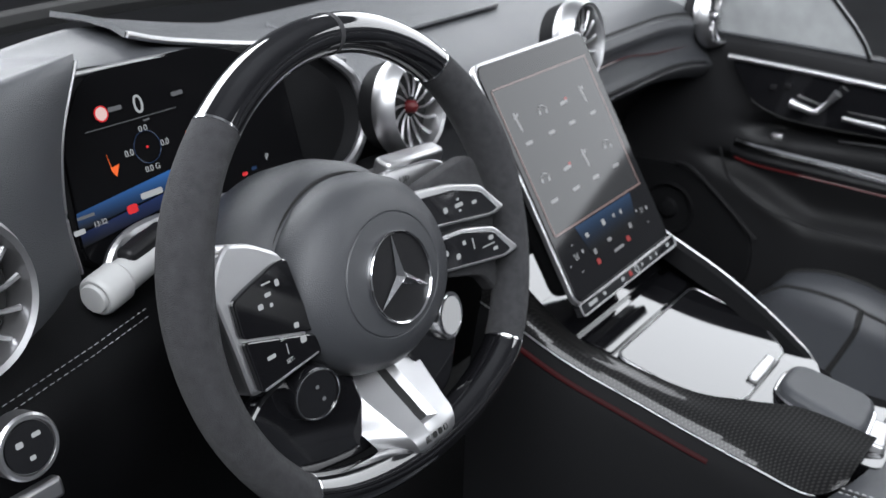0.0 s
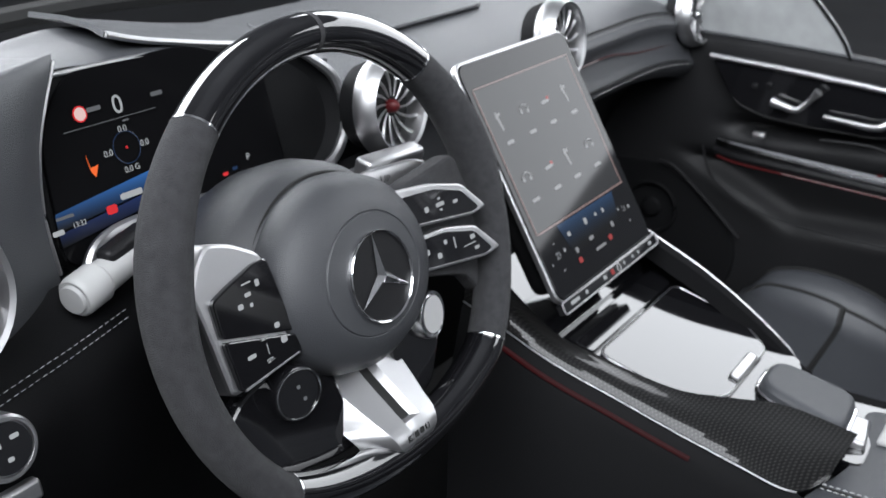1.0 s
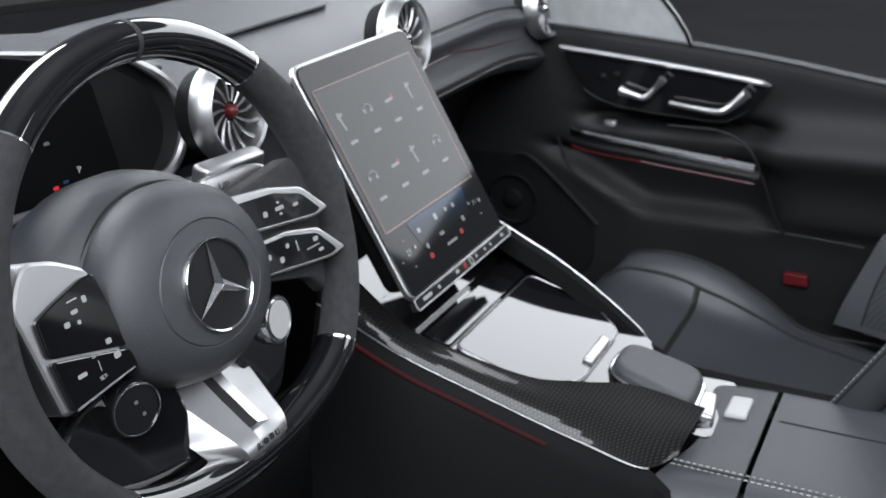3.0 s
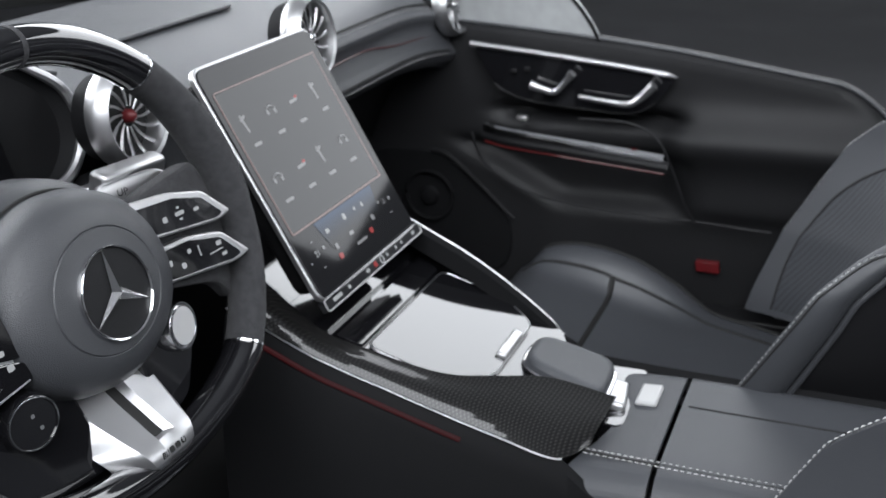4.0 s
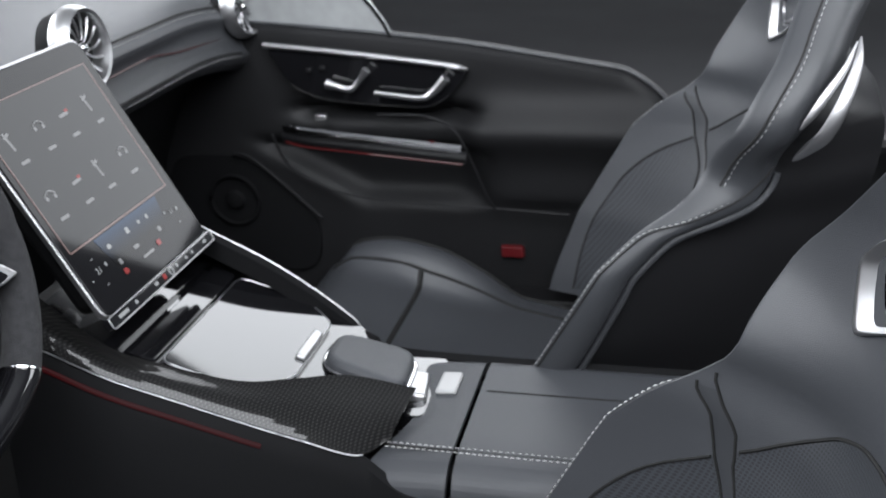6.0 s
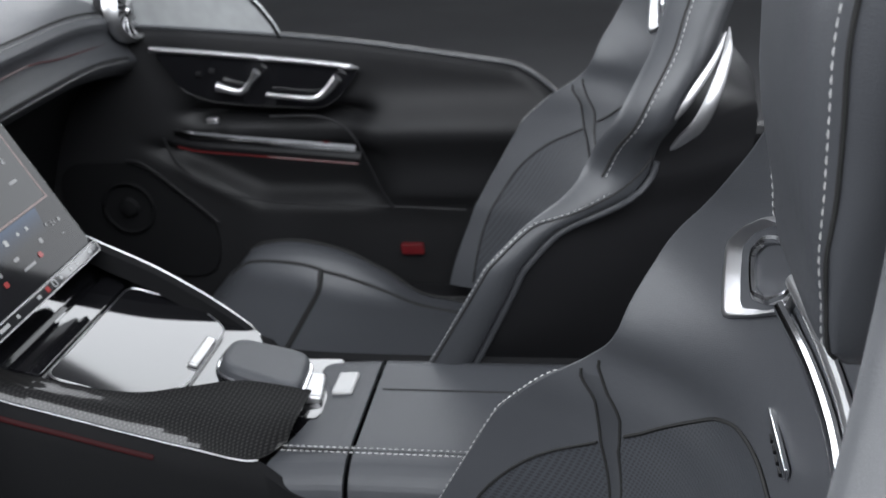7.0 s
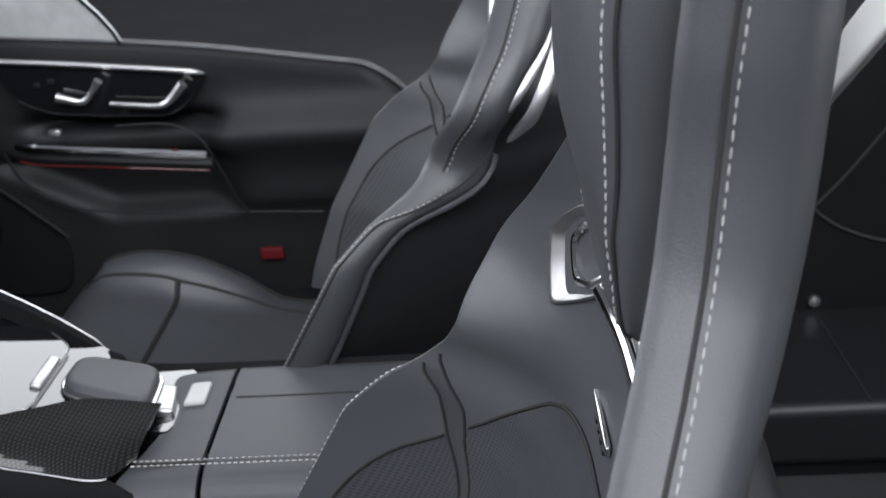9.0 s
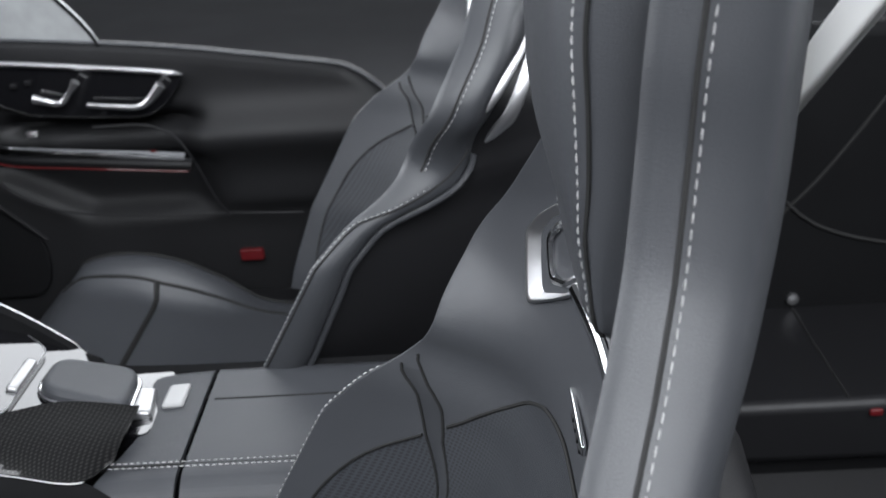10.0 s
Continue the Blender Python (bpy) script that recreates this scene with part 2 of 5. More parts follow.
plain("ground", rbox(400, 400, 0.1, 0.01, pose(0, 0, -0.40)), STUDIO, "dark grey studio floor under the car", "floor")
for nm, x, y, sx, sy in (("wall_north", 0, 9, 18, 0.2), ("wall_south", 0, -9, 18, 0.2), ("wall_east", 9, 0, 0.2, 18), ("wall_west", -9, 0, 0.2, 18)):
    plain(nm, rbox(sx, sy, 6, 0.02, pose(x, y, 2.6)), STUDIOWALL, "plain pale grey studio wall far from the car", "wall")
plain("ceiling", rbox(18.4, 18.4, 0.2, 0.02, pose(0, 0, 5.75)), STUDIOWALL, "plain pale grey studio ceiling", "ceiling")
plain("floor", rbox(1.36, 2.5, 0.06, 0.01, pose(0.0, -0.2, -0.02)), CARPET, "black carpeted cabin floor", "floor")
# bulkheads that close the open cabin
plain("wall_front", rbox(1.30, 0.06, 0.62, 0.02, pose(0.03, 0.93, 0.34)), DARK, "dark bulkhead in front of the footwells", "bulkhead")
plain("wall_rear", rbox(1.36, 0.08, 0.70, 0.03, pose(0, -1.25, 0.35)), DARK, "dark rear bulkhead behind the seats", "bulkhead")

# ---------------------------------------------------------------- dashboard
dash = thing("dashboard", "black leather dashboard with silver turbine vents, joined to the windscreen base", "dashboard")


def dash_row(x):
    """Profile of the dash across y and z at x."""
    a = abs(x + 0.0)
    edge = max(0.0, (a - 0.45) / 0.3)
    drop = 0.05 * edge ** 2
    pts = [(1.12, 0.66), (0.98, 0.70 - 0.4 * drop), (0.82, 0.715 - 0.5 * drop), (0.68, 0.712 - 0.7 * drop), (0.58, 0.697 - drop),
           (0.535, 0.680 - drop), (0.515, 0.660 - drop), (0.520, 0.640 - drop), (0.512, 0.615 - drop), (0.505, 0.598 - drop), (0.530, 0.575 - drop), (0.60, 0.54), (0.66, 0.45), (0.72, 0.30), (0.78, 0.10)]
    return [(x, y, z) for y, z in pts]


rows = []
for x in np.linspace(-0.168, 0.70, 30):
    base = [Vector(p) for p in dash_row(x)]
    rows.append(spline(base, 56))
part("dash_top", grid([r[:25] for r in rows]), DASHTOP, dash, "grey grained leather dash top")
# front and underside take darker colours that put shade into the dash
part("dash_front", grid([r[24:41] for r in rows]), NAPPA, dash, "leather dash front pad, darkened where light falls off")
part("dash_under", grid([r[40:] for r in rows]), DARK, dash, "dash underside with its shade in a near-black colour")
rows = []
for x in np.linspace(-0.515, -0.16, 16):
    k = ((x + 0.34) / 0.17) ** 2
    pts = [(1.12, 0.66), (0.98, 0.705), (0.85, 0.735), (0.76, 0.752), (0.71, 0.764 - 0.01 * k), (0.700, 0.785 - 0.016 * k), (0.685, 0.789 - 0.016 * k), (0.66, 0.786 - 0.014 * k), (0.61, 0.783 - 0.01 * k), (0.578, 0.777 - 0.008 * k), (0.574, 0.770 - 0.008 * k), (0.60, 0.74), (0.62, 0.62), (0.60, 0.56), (0.66, 0.45), (0.72, 0.30), (0.78, 0.10)]
    fall = 0.16 * max(0.0, x + 0.385)
    rows.append(spline([(x, y, z - (fall if 0.56 < y < 0.80 and z > 0.73 else 0.0)) for y, z in pts], 64))
part("display_hood", grid(rows), DASHTOP, dash, "grained leather hood over the display")
VISOR = spline([(-0.412, 0.588, 0.7965), (-0.385, 0.586, 0.788), (-0.357, 0.585, 0.7815), (-0.278, 0.585, 0.7655), (-0.20, 0.588, 0.7525)], 24)
part("visor", thick(grid([[p, p + Vector((0.01, 0.03, 0.0030)), p + Vector((0.02, 0.08, 0.0045)), p + Vector((0.03, 0.14, 0.002))] for p in VISOR]), 0.005), DASHTOP, dash, "thin leather visor over the display")
part("visor_edge", tube([p + Vector((0, -0.001, -0.002)) for p in VISOR], 0.0030, 8), SILVER, dash, "thin silver visor edge")
part("display_edge", tube([(-0.478, 0.572, 0.776), (-0.42, 0.572, 0.7755), (-0.372, 0.572, 0.774)], 0.0022, 8), SILVER, dash)
# cheek beside the display, sweeping out to the outer vent
rows = []
for u in np.linspace(0, 1, 14):
    e = [Vector((-0.492, 0.56, 0.793)), Vector((-0.503, 0.533, 0.797)), Vector((-0.527, 0.528, 0.742)), Vector((-0.534, 0.528, 0.690)), Vector((-0.530, 0.528, 0.640)), Vector((-0.525, 0.53, 0.60))]
    o = [Vector((-0.74, 0.60, 0.76)), Vector((-0.745, 0.52, 0.775)), Vector((-0.735, 0.47, 0.745)), Vector((-0.73, 0.455, 0.70)), Vector((-0.73, 0.46, 0.645)), Vector((-0.73, 0.47, 0.60))]
    rows.append(spline([p.lerp(q, u) + Vector((0, -0.018 * math.sin(math.pi * u) ** 0.7, 0.004 * math.sin(math.pi * u))) for p, q in zip(e, o)], 30))
part("side_cowl", grid(rows), DASHTOP, dash, "leather cowl beside the display")
part("cowl_edge", tube(spline([(-0.501, 0.534, 0.795), (-0.526, 0.529, 0.742), (-0.533, 0.529, 0.690), (-0.528, 0.529, 0.640)], 24), 0.0016, 6), SILVER, dash)
rows = [spline([(x, 0.56, 0.793), (x - 0.02, 0.70, 0.778), (x - 0.03, 0.90, 0.73), (x - 0.03, 1.12, 0.66)], 16) for x in np.linspace(-0.735, -0.49, 8)]
part("dash_corner", grid(rows), DASHTOP, dash)
# lower dash on the driver's side, with its double seam
rows = []
for x in np.linspace(-0.76, -0.16, 20):
    k = max(0, (-0.45 - x) / 0.3)
    pts = [(0.53 - 0.05 * k, 0.640), (0.50 - 0.07 * k, 0.612), (0.490 - 0.08 * k, 0.570), (0.515 - 0.07 * k, 0.47), (0.58 - 0.05 * k, 0.35), (0.68, 0.18)]
    rows.append(spline([(x, y, z) for y, z in pts], 24))
# near-black colour stands in for shade low on the driver's side
part("knee_panel", grid(rows), DARK, dash, "black leather knee panel, darkened further for shade")
for dz in (0.0, 0.0062):
    line = [(x, 0.4985 - 0.071 * max(0, (-0.45 - x) / 0.3) - 0.003 - 0.2 * (0.003 - dz), 0.6085 + dz + 0.03 * max(0, x + 0.57)) for x in np.linspace(-0.74, -0.510, 20)]
    part("stitching", stitches(line, 0.0042, 0.0026, 0.00036, (0, -1, 0.5)), THREAD, dash)
part("windscreen_base", tube(spline([(-0.80, 0.93, 0.72), (-0.40, 1.02, 0.735), (0.0, 1.06, 0.735), (0.45, 1.02, 0.70), (0.72, 0.90, 0.66)], 30), 0.018, 8, flat=0.8), SEAM, dash, "black windscreen seal")
# stitched seams of the passenger side
for y, z in ((0.527, 0.676), (0.507, 0.603)):
    line = [(x, y - 0.004, z + 0.001 - 0.05 * max(0.0, (abs(x) - 0.45) / 0.3) ** 2) for x in np.linspace(0.22, 0.64, 24)]
    part("seam", tube(line, 0.0016, 6), SEAM, dash)
    part("stitching", stitches([(p[0], p[1] - 0.002, p[2] - 0.006) for p in line], 0.004, 0.002, 0.0005, (0, -1, 0.3)), THREAD, dash)
part("ambient_strip", tube(spline([(0.26, 0.512, 0.640), (0.37, 0.514, 0.640), (0.46, 0.515, 0.628), (0.60, 0.518, 0.615)], 16), 0.0013, 6), REDDIM, dash, "thin red ambient light strip")
part("speaker_cover", slab(rounded([(-0.05, 0.66), (0.30, 0.66), (0.24, 0.86), (0.0, 0.86)], 0.05), 0.004, pose(0, 0, 0.718), 0.002), DASHTOP, dash)


def air_vent(at, aim, r, parent, red=False):
    """A round turbine vent: barrel, ring, blades and hub."""
    d = Vector(aim).normalized()
    m = Matrix.Translation(at) @ d.to_track_quat("Z", "Y").to_matrix().to_4x4()
    barrel = part("air_vent", lathe([(r * 1.10, -0.024), (r * 1.13, -0.018), (r * 1.11, -0.011), (r * 1.07, -0.006), (r * 1.0, 0.0), (r * 0.93, -0.002), (r * 0.90, -0.012), (r * 0.88, -0.03), (0.004, -0.03)], m), SILVER, parent, "satin silver round turbine air vent")
    part("sleeve", lathe([(r * 0.92, -0.046), (r * 1.0, -0.035), (r * 1.06, -0.022)], m, 40, False), DARK, barrel)
    part("well", lathe([(r * 0.875, -0.028), (r * 0.87, -0.022), (0.001, -0.022)], m, 32), SEAM, barrel)
    for k in range(14):
        a = 2 * math.pi * k / 14
        pts = [(r * q * math.cos(a + 0.5 * q), r * q * math.sin(a + 0.5 * q), -0.010 - 0.004 * (1 - q)) for q in (0.22, 0.45, 0.68, 0.90)]
        bm = tube(spline(pts, 6), [0.0009 + 0.00022 * j for j in range(7)], 6)
        bm.transform(m)
        part("blade", bm, SILVER, barrel)
    part("hub", lathe([(r * 0.15, -0.016), (r * 0.14, -0.009), (r * 0.09, -0.006), (0.001, -0.004)], m, 24), RED if red else CHROME, barrel)
    return barrel


air_vent((-0.160, 0.480, 0.692), (0.05, -1, 0.10), 0.045, dash, True)
air_vent((0.158, 0.464, 0.703), (0.05, -1, 0.10), 0.045, dash)
air_vent((0.662, 0.490, 0.655), (-0.1, -1, 0.10), 0.045, dash)
air_vent((-0.672, 0.43, 0.697), (0.1, -1, 0.12), 0.050, dash)

# driver's display
CL = frame_of((-0.365, 0.555, 0.700), (1, 0, 0), (0, 0.24, 1))
cluster = thing("instrument_display", "wide black instrument display with lit red and blue graphics", "display")
part("bezel", slab(rounded([(-0.155, -0.075), (0.175, -0.075), (0.195, 0.0), (0.17, 0.062), (-0.145, 0.085)], 0.045, 6), 0.02, CL, 0.003), DARK, cluster)
CLUSTERGLASS = material("matt_display_glass", (0.004, 0.004, 0.0045), 0.16, spec=0.03, wear=0.1)
part("glass", slab(rounded([(-0.152, -0.066), (0.10, -0.066), (0.10, 0.05), (0.02, 0.078), (-0.105, 0.078), (-0.14, 0.035)], 0.02, 6), 0.004, CL @ pose(0, 0, 0.003), 0.001), CLUSTERGLASS, cluster)
CURVE = spline([(0.120, 0.062, 0.012), (0.149, 0.0436, 0.014), (0.178, 0.020, 0.014), (0.187, -0.008, 0.014), (0.180, -0.034, 0.014), (0.155, -0.058, 0.014), (0.120, -0.067, 0.014), (0.0767, -0.0665, 0.014), (0.0028, -0.052, 0.014), (-0.0772, -0.0466, 0.014), (-0.118, -0.0500, 0.014), (-0.140, -0.066, 0.014), (-0.15, -0.10, 0.012)], 60)
part("surround", tube([CL @ p for p in CURVE], [0.002 + 0.0032 * min(1, i / 8) for i in range(61)], 8), SILVER, cluster, "satin silver surround")
rows = [[CL @ Vector((p.x * u, p.y * u, h)) for u, h in ((0.90, -0.002), (0.95, 0.002), (0.98, 0.008), (1.0, 0.013))] for p in CURVE[:40]]
part("surround_wall", grid(rows), DARK, cluster)


def letters(body, size, m, mat, parent, name="lettering"):
    """Flat letters of the built-in font, centred."""
    c = bpy.data.curves.new(name, "FONT")
    c.body, c.size, c.align_x, c.align_y, c.extrude = body, size, "CENTER", "CENTER", 0.0001
    o = bpy.data.objects.new(name, c)
    me = bpy.data.meshes.new_from_object(o)
    bpy.data.objects.remove(o)
    bpy.data.curves.remove(c)
    me.transform(m)
    me.materials.append(mat)
    ob = new(name, me)
    ob.parent = parent
    return ob


def bar(w, h, m, mat, parent, name="mark"):
    return part(name, slab(rounded([(-w / 2, -h / 2), (w / 2, -h / 2), (w / 2, h / 2), (-w / 2, h / 2)], min(w, h) * 0.3, 2), 0.0003, m), mat, parent, smooth=False)


CG = CL @ pose(0, 0, 0.0046)
BLUE = glow("blue_graphic", (0.05, 0.16, 0.45), 0.18)
ORANGE = glow("orange_graphic", (1.0, 0.16, 0.03), 0.9)
REDMARK = glow("red_graphic", (0.9, 0.03, 0.04), 0.7)
PINK = glow("pale_red_graphic", (1.0, 0.70, 0.68), 0.75)
GREYMARK = glow("grey_mark", (0.5, 0.53, 0.58), 0.22)
letters("0", 0.021, CG @ pose(-0.0655, 0.0439, 0), MARK, cluster)
part("sign", lathe([(0.0052, 0), (0.0052, 0.0003), (0.001, 0.0003)], CG @ pose(-0.1015, 0.0447, 0), 24), PINK, cluster)
part("sign_rim", lathe([(0.0064, 0), (0.0064, 0.0002), (0.0052, 0.0002), (0.0052, 0)], CG @ pose(-0.1015, 0.0447, 0), 24, False), REDMARK, cluster)
for x, y in ((-0.0677, 0.025), (-0.0869, 0.0094), (-0.0505, 0.0095)):
    letters("0.0", 0.0072, CG @ pose(x, y, 0), MARK, cluster)
letters("0.0 G", 0.0068, CG @ pose(-0.0689, -0.0071, 0), MARK, cluster)
part("dial_ring", tube([CG @ Vector((-0.0684 + 0.013 * math.cos(a), 0.0102 + 0.013 * math.sin(a), 0.0002)) for a in np.linspace(0, 2 * math.pi, 40, endpoint=False)], 0.0003, 4, True), BLUE, cluster)
bar(0.002, 0.002, CG @ pose(-0.0684, 0.0102, 0.0001), REDMARK, cluster)
for x, y, w in ((-0.088, 0.046, 0.013), (-0.025, 0.045, 0.012), (-0.062, 0.031, 0.006)):
    bar(w, 0.0036 if w > 0.01 else 0.0015, CG @ pose(x, y, 0), GREYMARK, cluster)
bar(0.09, 0.0006, CG @ pose(-0.075, 0.034, 0), GREYMARK, cluster)
for sx in (1, -1):
    o = -0.1047 if sx == 1 else -0.030
    part("needle", slab([(o - sx * 0.003, 0.014), (o - sx * 0.0015, 0.003), (o + sx * 0.006, 0.004), (o + sx * 0.001, -0.005), (o - sx * 0.002, 0.0)], 0.0003, CG), ORANGE, cluster, "glowing orange gauge needle", smooth=False)
part("horizon_band", slab([(-0.150, -0.036), (-0.02, -0.024), (-0.02, -0.010), (-0.148, -0.022)], 0.0003, CG), fade("horizon_blue", (0.04, 0.20, 0.62), 0.75, 2, 1.6), cluster, "blue lit horizon graphic", smooth=False)
part("horizon_band", slab([(-0.150, -0.048), (-0.02, -0.036), (-0.02, -0.0255), (-0.150, -0.0375)], 0.0003, CG), fade("horizon_low", (0.03, 0.08, 0.34), 0.35, 2, 1.2), cluster, smooth=False)
bar(0.010, 0.007, CG @ pose(-0.0987, -0.0328, 0.0002), REDMARK, cluster)
bar(0.022, 0.005, CG @ pose(-0.077, -0.0262, 0.0002), MARK, cluster)
bar(0.016, 0.0024, CG @ pose(-0.141, -0.0262, 0.0002), GREYMARK, cluster)
bar(0.010, 0.004, CG @ pose(-0.150, -0.036, 0.0002), MARK, cluster)
letters("13:32", 0.0058, CG @ pose(-0.1304, -0.0345, 0.0002), MARK, cluster)
letters("P", 0.0085, CG @ pose(0.0542, -0.0305, 0), MARK, cluster)
for x, y, mt in ((0.036, -0.036, BLUE), (0.024, -0.038, REDMARK), (0.03, 0.0, GREYMARK)):
    bar(0.006, 0.003, CG @ pose(x, y, 0), mt, cluster)

# ---------------------------------------------------------------- steering wheel
TILT_W = 14.0
WH = Matrix.Translation((-0.37, 0.35, 0.62)) @ pose(0, 0, 0, 90 - TILT_W)
wheel = thing("steering_wheel", "flat-bottomed steering wheel in black microfibre and silver", "steering wheel")


def rim_point(a):
    x, y = 0.188 * math.cos(a), 0.010 + 0.182 * math.sin(a)
    if y < -0.112:
        y = -0.116 - (-0.116 - y) * 0.56
    return Vector((x, y, -0.0215))


def rim_piece(a0, a1, rx=0.0155, rz=0.0185, n=40):
    rows = []
    for i in range(n + 1):
        a = a0 + (a1 - a0) * i / n
        p, q = rim_point(a), rim_point(a + 0.01)
        d = (q - p).normalized()
        out = Vector((d.y, -d.x, 0))
        grip = 1 + 0.14 * math.exp(-((a % (2 * math.pi) - radians(20)) / 0.35) ** 2) + 0.14 * math.exp(-((a - radians(160)) / 0.35) ** 2)
        rows.append([p + out * rx * grip * math.cos(2 * math.pi * k / 20) + Vector((0, 0, rz * grip * math.sin(2 * math.pi * k / 20))) for k in range(20)])
    bm = grid(rows, True, True)
    bm.transform(WH)
    return bm


def deg(*a):
    return [radians(v) for v in a]


part("rim", rim_piece(*deg(-41.6, 48.6)), SUEDE, wheel, "black microfibre rim grip")
part("rim", rim_piece(*deg(130.4, 224.6)), SUEDE, wheel, "black microfibre rim grip")
part("rim", rim_piece(*deg(49, 87.3), rx=0.0158, rz=0.0188), GLOSS, wheel, "gloss black rim section")
part("rim", rim_piece(*deg(88.9, 130), rx=0.0158, rz=0.0188), GLOSS, wheel, "gloss black rim section")
part("rim", rim_piece(*deg(225, 318), rx=0.0158, rz=0.0188), GLOSS, wheel, "gloss black rim section")
part("rim_mark", rim_piece(*deg(87.4, 88.8), rx=0.0162, rz=0.0192, n=3), SUEDE, wheel)
for a in (48.8, 130.2, 224.8, -41.8):
    part("rim_joint", rim_piece(*deg(a - 0.25, a + 0.25), rx=0.0160, rz=0.0190, n=2), CHROME, wheel)
# hub and the leather shroud behind it
bm = lathe([(0.080, -0.075), (0.088, -0.055), (0.090, -0.038), (0.086, -0.022), (0.076, -0.011), (0.060, -0.0052), (0.0555, -0.0045), (0.0545, -0.0052), (0.0535, -0.0040), (0.037, -0.0025), (0.001, -0.0020)], None, 72)
for v in bm.verts:
    v.co.x = v.co.x * 1.02 - 0.002
    v.co.y = v.co.y * (0.93 if v.co.y > 0 else 0.84) + 0.001
bm.transform(WH)
part("hub", bm, NAPPA, wheel, "black leather airbag hub")
part("hub_seam", tube([WH @ Vector((0.0905 * 1.02 * math.cos(a) - 0.002, 0.0905 * math.sin(a) * (0.93 if math.sin(a) > 0 else 0.84) + 0.001, -0.0495)) for a in np.linspace(0, 2 * math.pi, 72, endpoint=False)], 0.0016, 6, True), SEAM, wheel)
bm = lathe([(0.088, -0.15), (0.100, -0.12), (0.104, -0.088), (0.100, -0.064), (0.0915, -0.051), (0.085, -0.047)], None, 48, False)
for v in bm.verts:
    v.co.x = v.co.x * 1.06 - 0.004
    v.co.y = v.co.y * (0.95 if v.co.y > 0 else 0.84) + 0.001
bm.transform(WH)
part("shroud", bm, NAPPA, wheel, "leather shroud behind the hub")


def plate(outline, depth, h, mat, name, parent, r=0.001, corner=0.004, tilt=None, label=""):
    m = WH @ (tilt if tilt is not None else Matrix()) @ pose(0, 0, h)
    return part(name, slab(rounded(outline, corner, 4), depth, m, r, 2), mat, parent, label)


# left spoke: silver frame with two gloss key fields
pod = plate([(-0.138, 0.074), (-0.116, 0.067), (-0.093, 0.053), (-0.086, 0.03), (-0.086, -0.028), (-0.1455, -0.0345), (-0.1525, -0.032), (-0.157, 0.013), (-0.1615, 0.046), (-0.150, 0.064)], 0.020, -0.024, SILVER, "spoke", wheel, 0.003, 0.006, label="satin silver left spoke")
k1 = plate([(-0.1490, 0.036), (-0.132, 0.0415), (-0.104, 0.0485), (-0.092, 0.0485), (-0.084, -0.0105), (-0.1490, 0.0088)], 0.008, -0.0195, GLOSS, "key_field", pod, 0.0012, 0.004, label="gloss black key field")
k2 = plate([(-0.1490, 0.0066), (-0.084, -0.0127), (-0.082, -0.0285), (-0.113, -0.0298), (-0.1455, -0.0325)], 0.008, -0.0190, GLOSS, "key_field", pod, 0.0012, 0.004, label="gloss black key field")
plate([(-0.143, -0.0305), (-0.086, -0.026), (-0.086, -0.0275), (-0.143, -0.0325)], 0.004, -0.0185, SILVER, "edge", pod, 0.0003, 0.0004)
for x, y, w, h in ((-0.118, 0.030, 0.006, 0.003), (-0.107, 0.035, 0.004, 0.005), (-0.127, 0.024, 0.005, 0.004), (-0.117, 0.038, 0.009, 0.0012), (-0.117, 0.022, 0.003, 0.003)):
    bar(w, h, WH @ pose(x, y, -0.0193), MARK, k1)
for t_, x, y in (("SET+", -0.114, -0.004), ("SET-", -0.114, -0.021)):
    letters(t_, 0.0042, WH @ pose(x, y, -0.0187), MARK, k2)
for x, y, w, h in ((-0.130, -0.012, 0.008, 0.003), (-0.100, 0.0, 0.005, 0.004), (-0.097, -0.012, 0.006, 0.005), (-0.114, -0.0125, 0.0006, 0.008)):
    bar(w, h, WH @ pose(x, y, -0.0188), MARK, k2)

# right spoke: two slim key bars and the web behind them
plate([(0.08, 0.052), (0.165, 0.060), (0.178, 0.02), (0.178, -0.06), (0.160, -0.075), (0.145, -0.05), (0.080, -0.03)], 0.016, -0.028, SUEDE, "spoke_web", wheel, 0.004, 0.012)
TB = pose(0.05, 0, -0.020) @ pose(0, 0, 0, 0, -7.5, 0) @ pose(-0.05, 0, 0)
b1 = plate([(0.050, 0.053), (0.106, 0.046), (0.140, 0.036), (0.166, 0.008), (0.148, 0.005), (0.066, 0.017)], 0.010, 0.0, SILVER, "key_bar", wheel, 0.002, 0.006, TB, "silver-edged key bar")
g1 = plate([(0.055, 0.046), (0.106, 0.041), (0.136, 0.031), (0.154, 0.0105), (0.146, 0.0085), (0.068, 0.020)], 0.003, 0.0016, GLOSS, "key_field", b1, 0.0006, 0.004, TB)
b2 = plate([(0.070, 0.008), (0.108, 0.006), (0.146, -0.004), (0.173, -0.033), (0.152, -0.0355), (0.070, -0.023)], 0.010, 0.0, SILVER, "key_bar", wheel, 0.002, 0.006, TB, "silver-edged key bar")
g2 = plate([(0.070, 0.0045), (0.107, 0.0025), (0.141, -0.0075), (0.160, -0.0300), (0.150, -0.0320), (0.070, -0.0200)], 0.003, 0.0016, GLOSS, "key_field", b2, 0.0006, 0.004, TB)
for x, y, w, h in ((0.090, 0.027, 0.005, 0.005), (0.107, 0.027, 0.010, 0.0035), (0.107, 0.032, 0.003, 0.002), (0.107, 0.022, 0.003, 0.002), (0.126, 0.024, 0.006, 0.003)):
    bar(w, h, WH @ TB @ pose(x, y, 0.0019), MARK, g1)
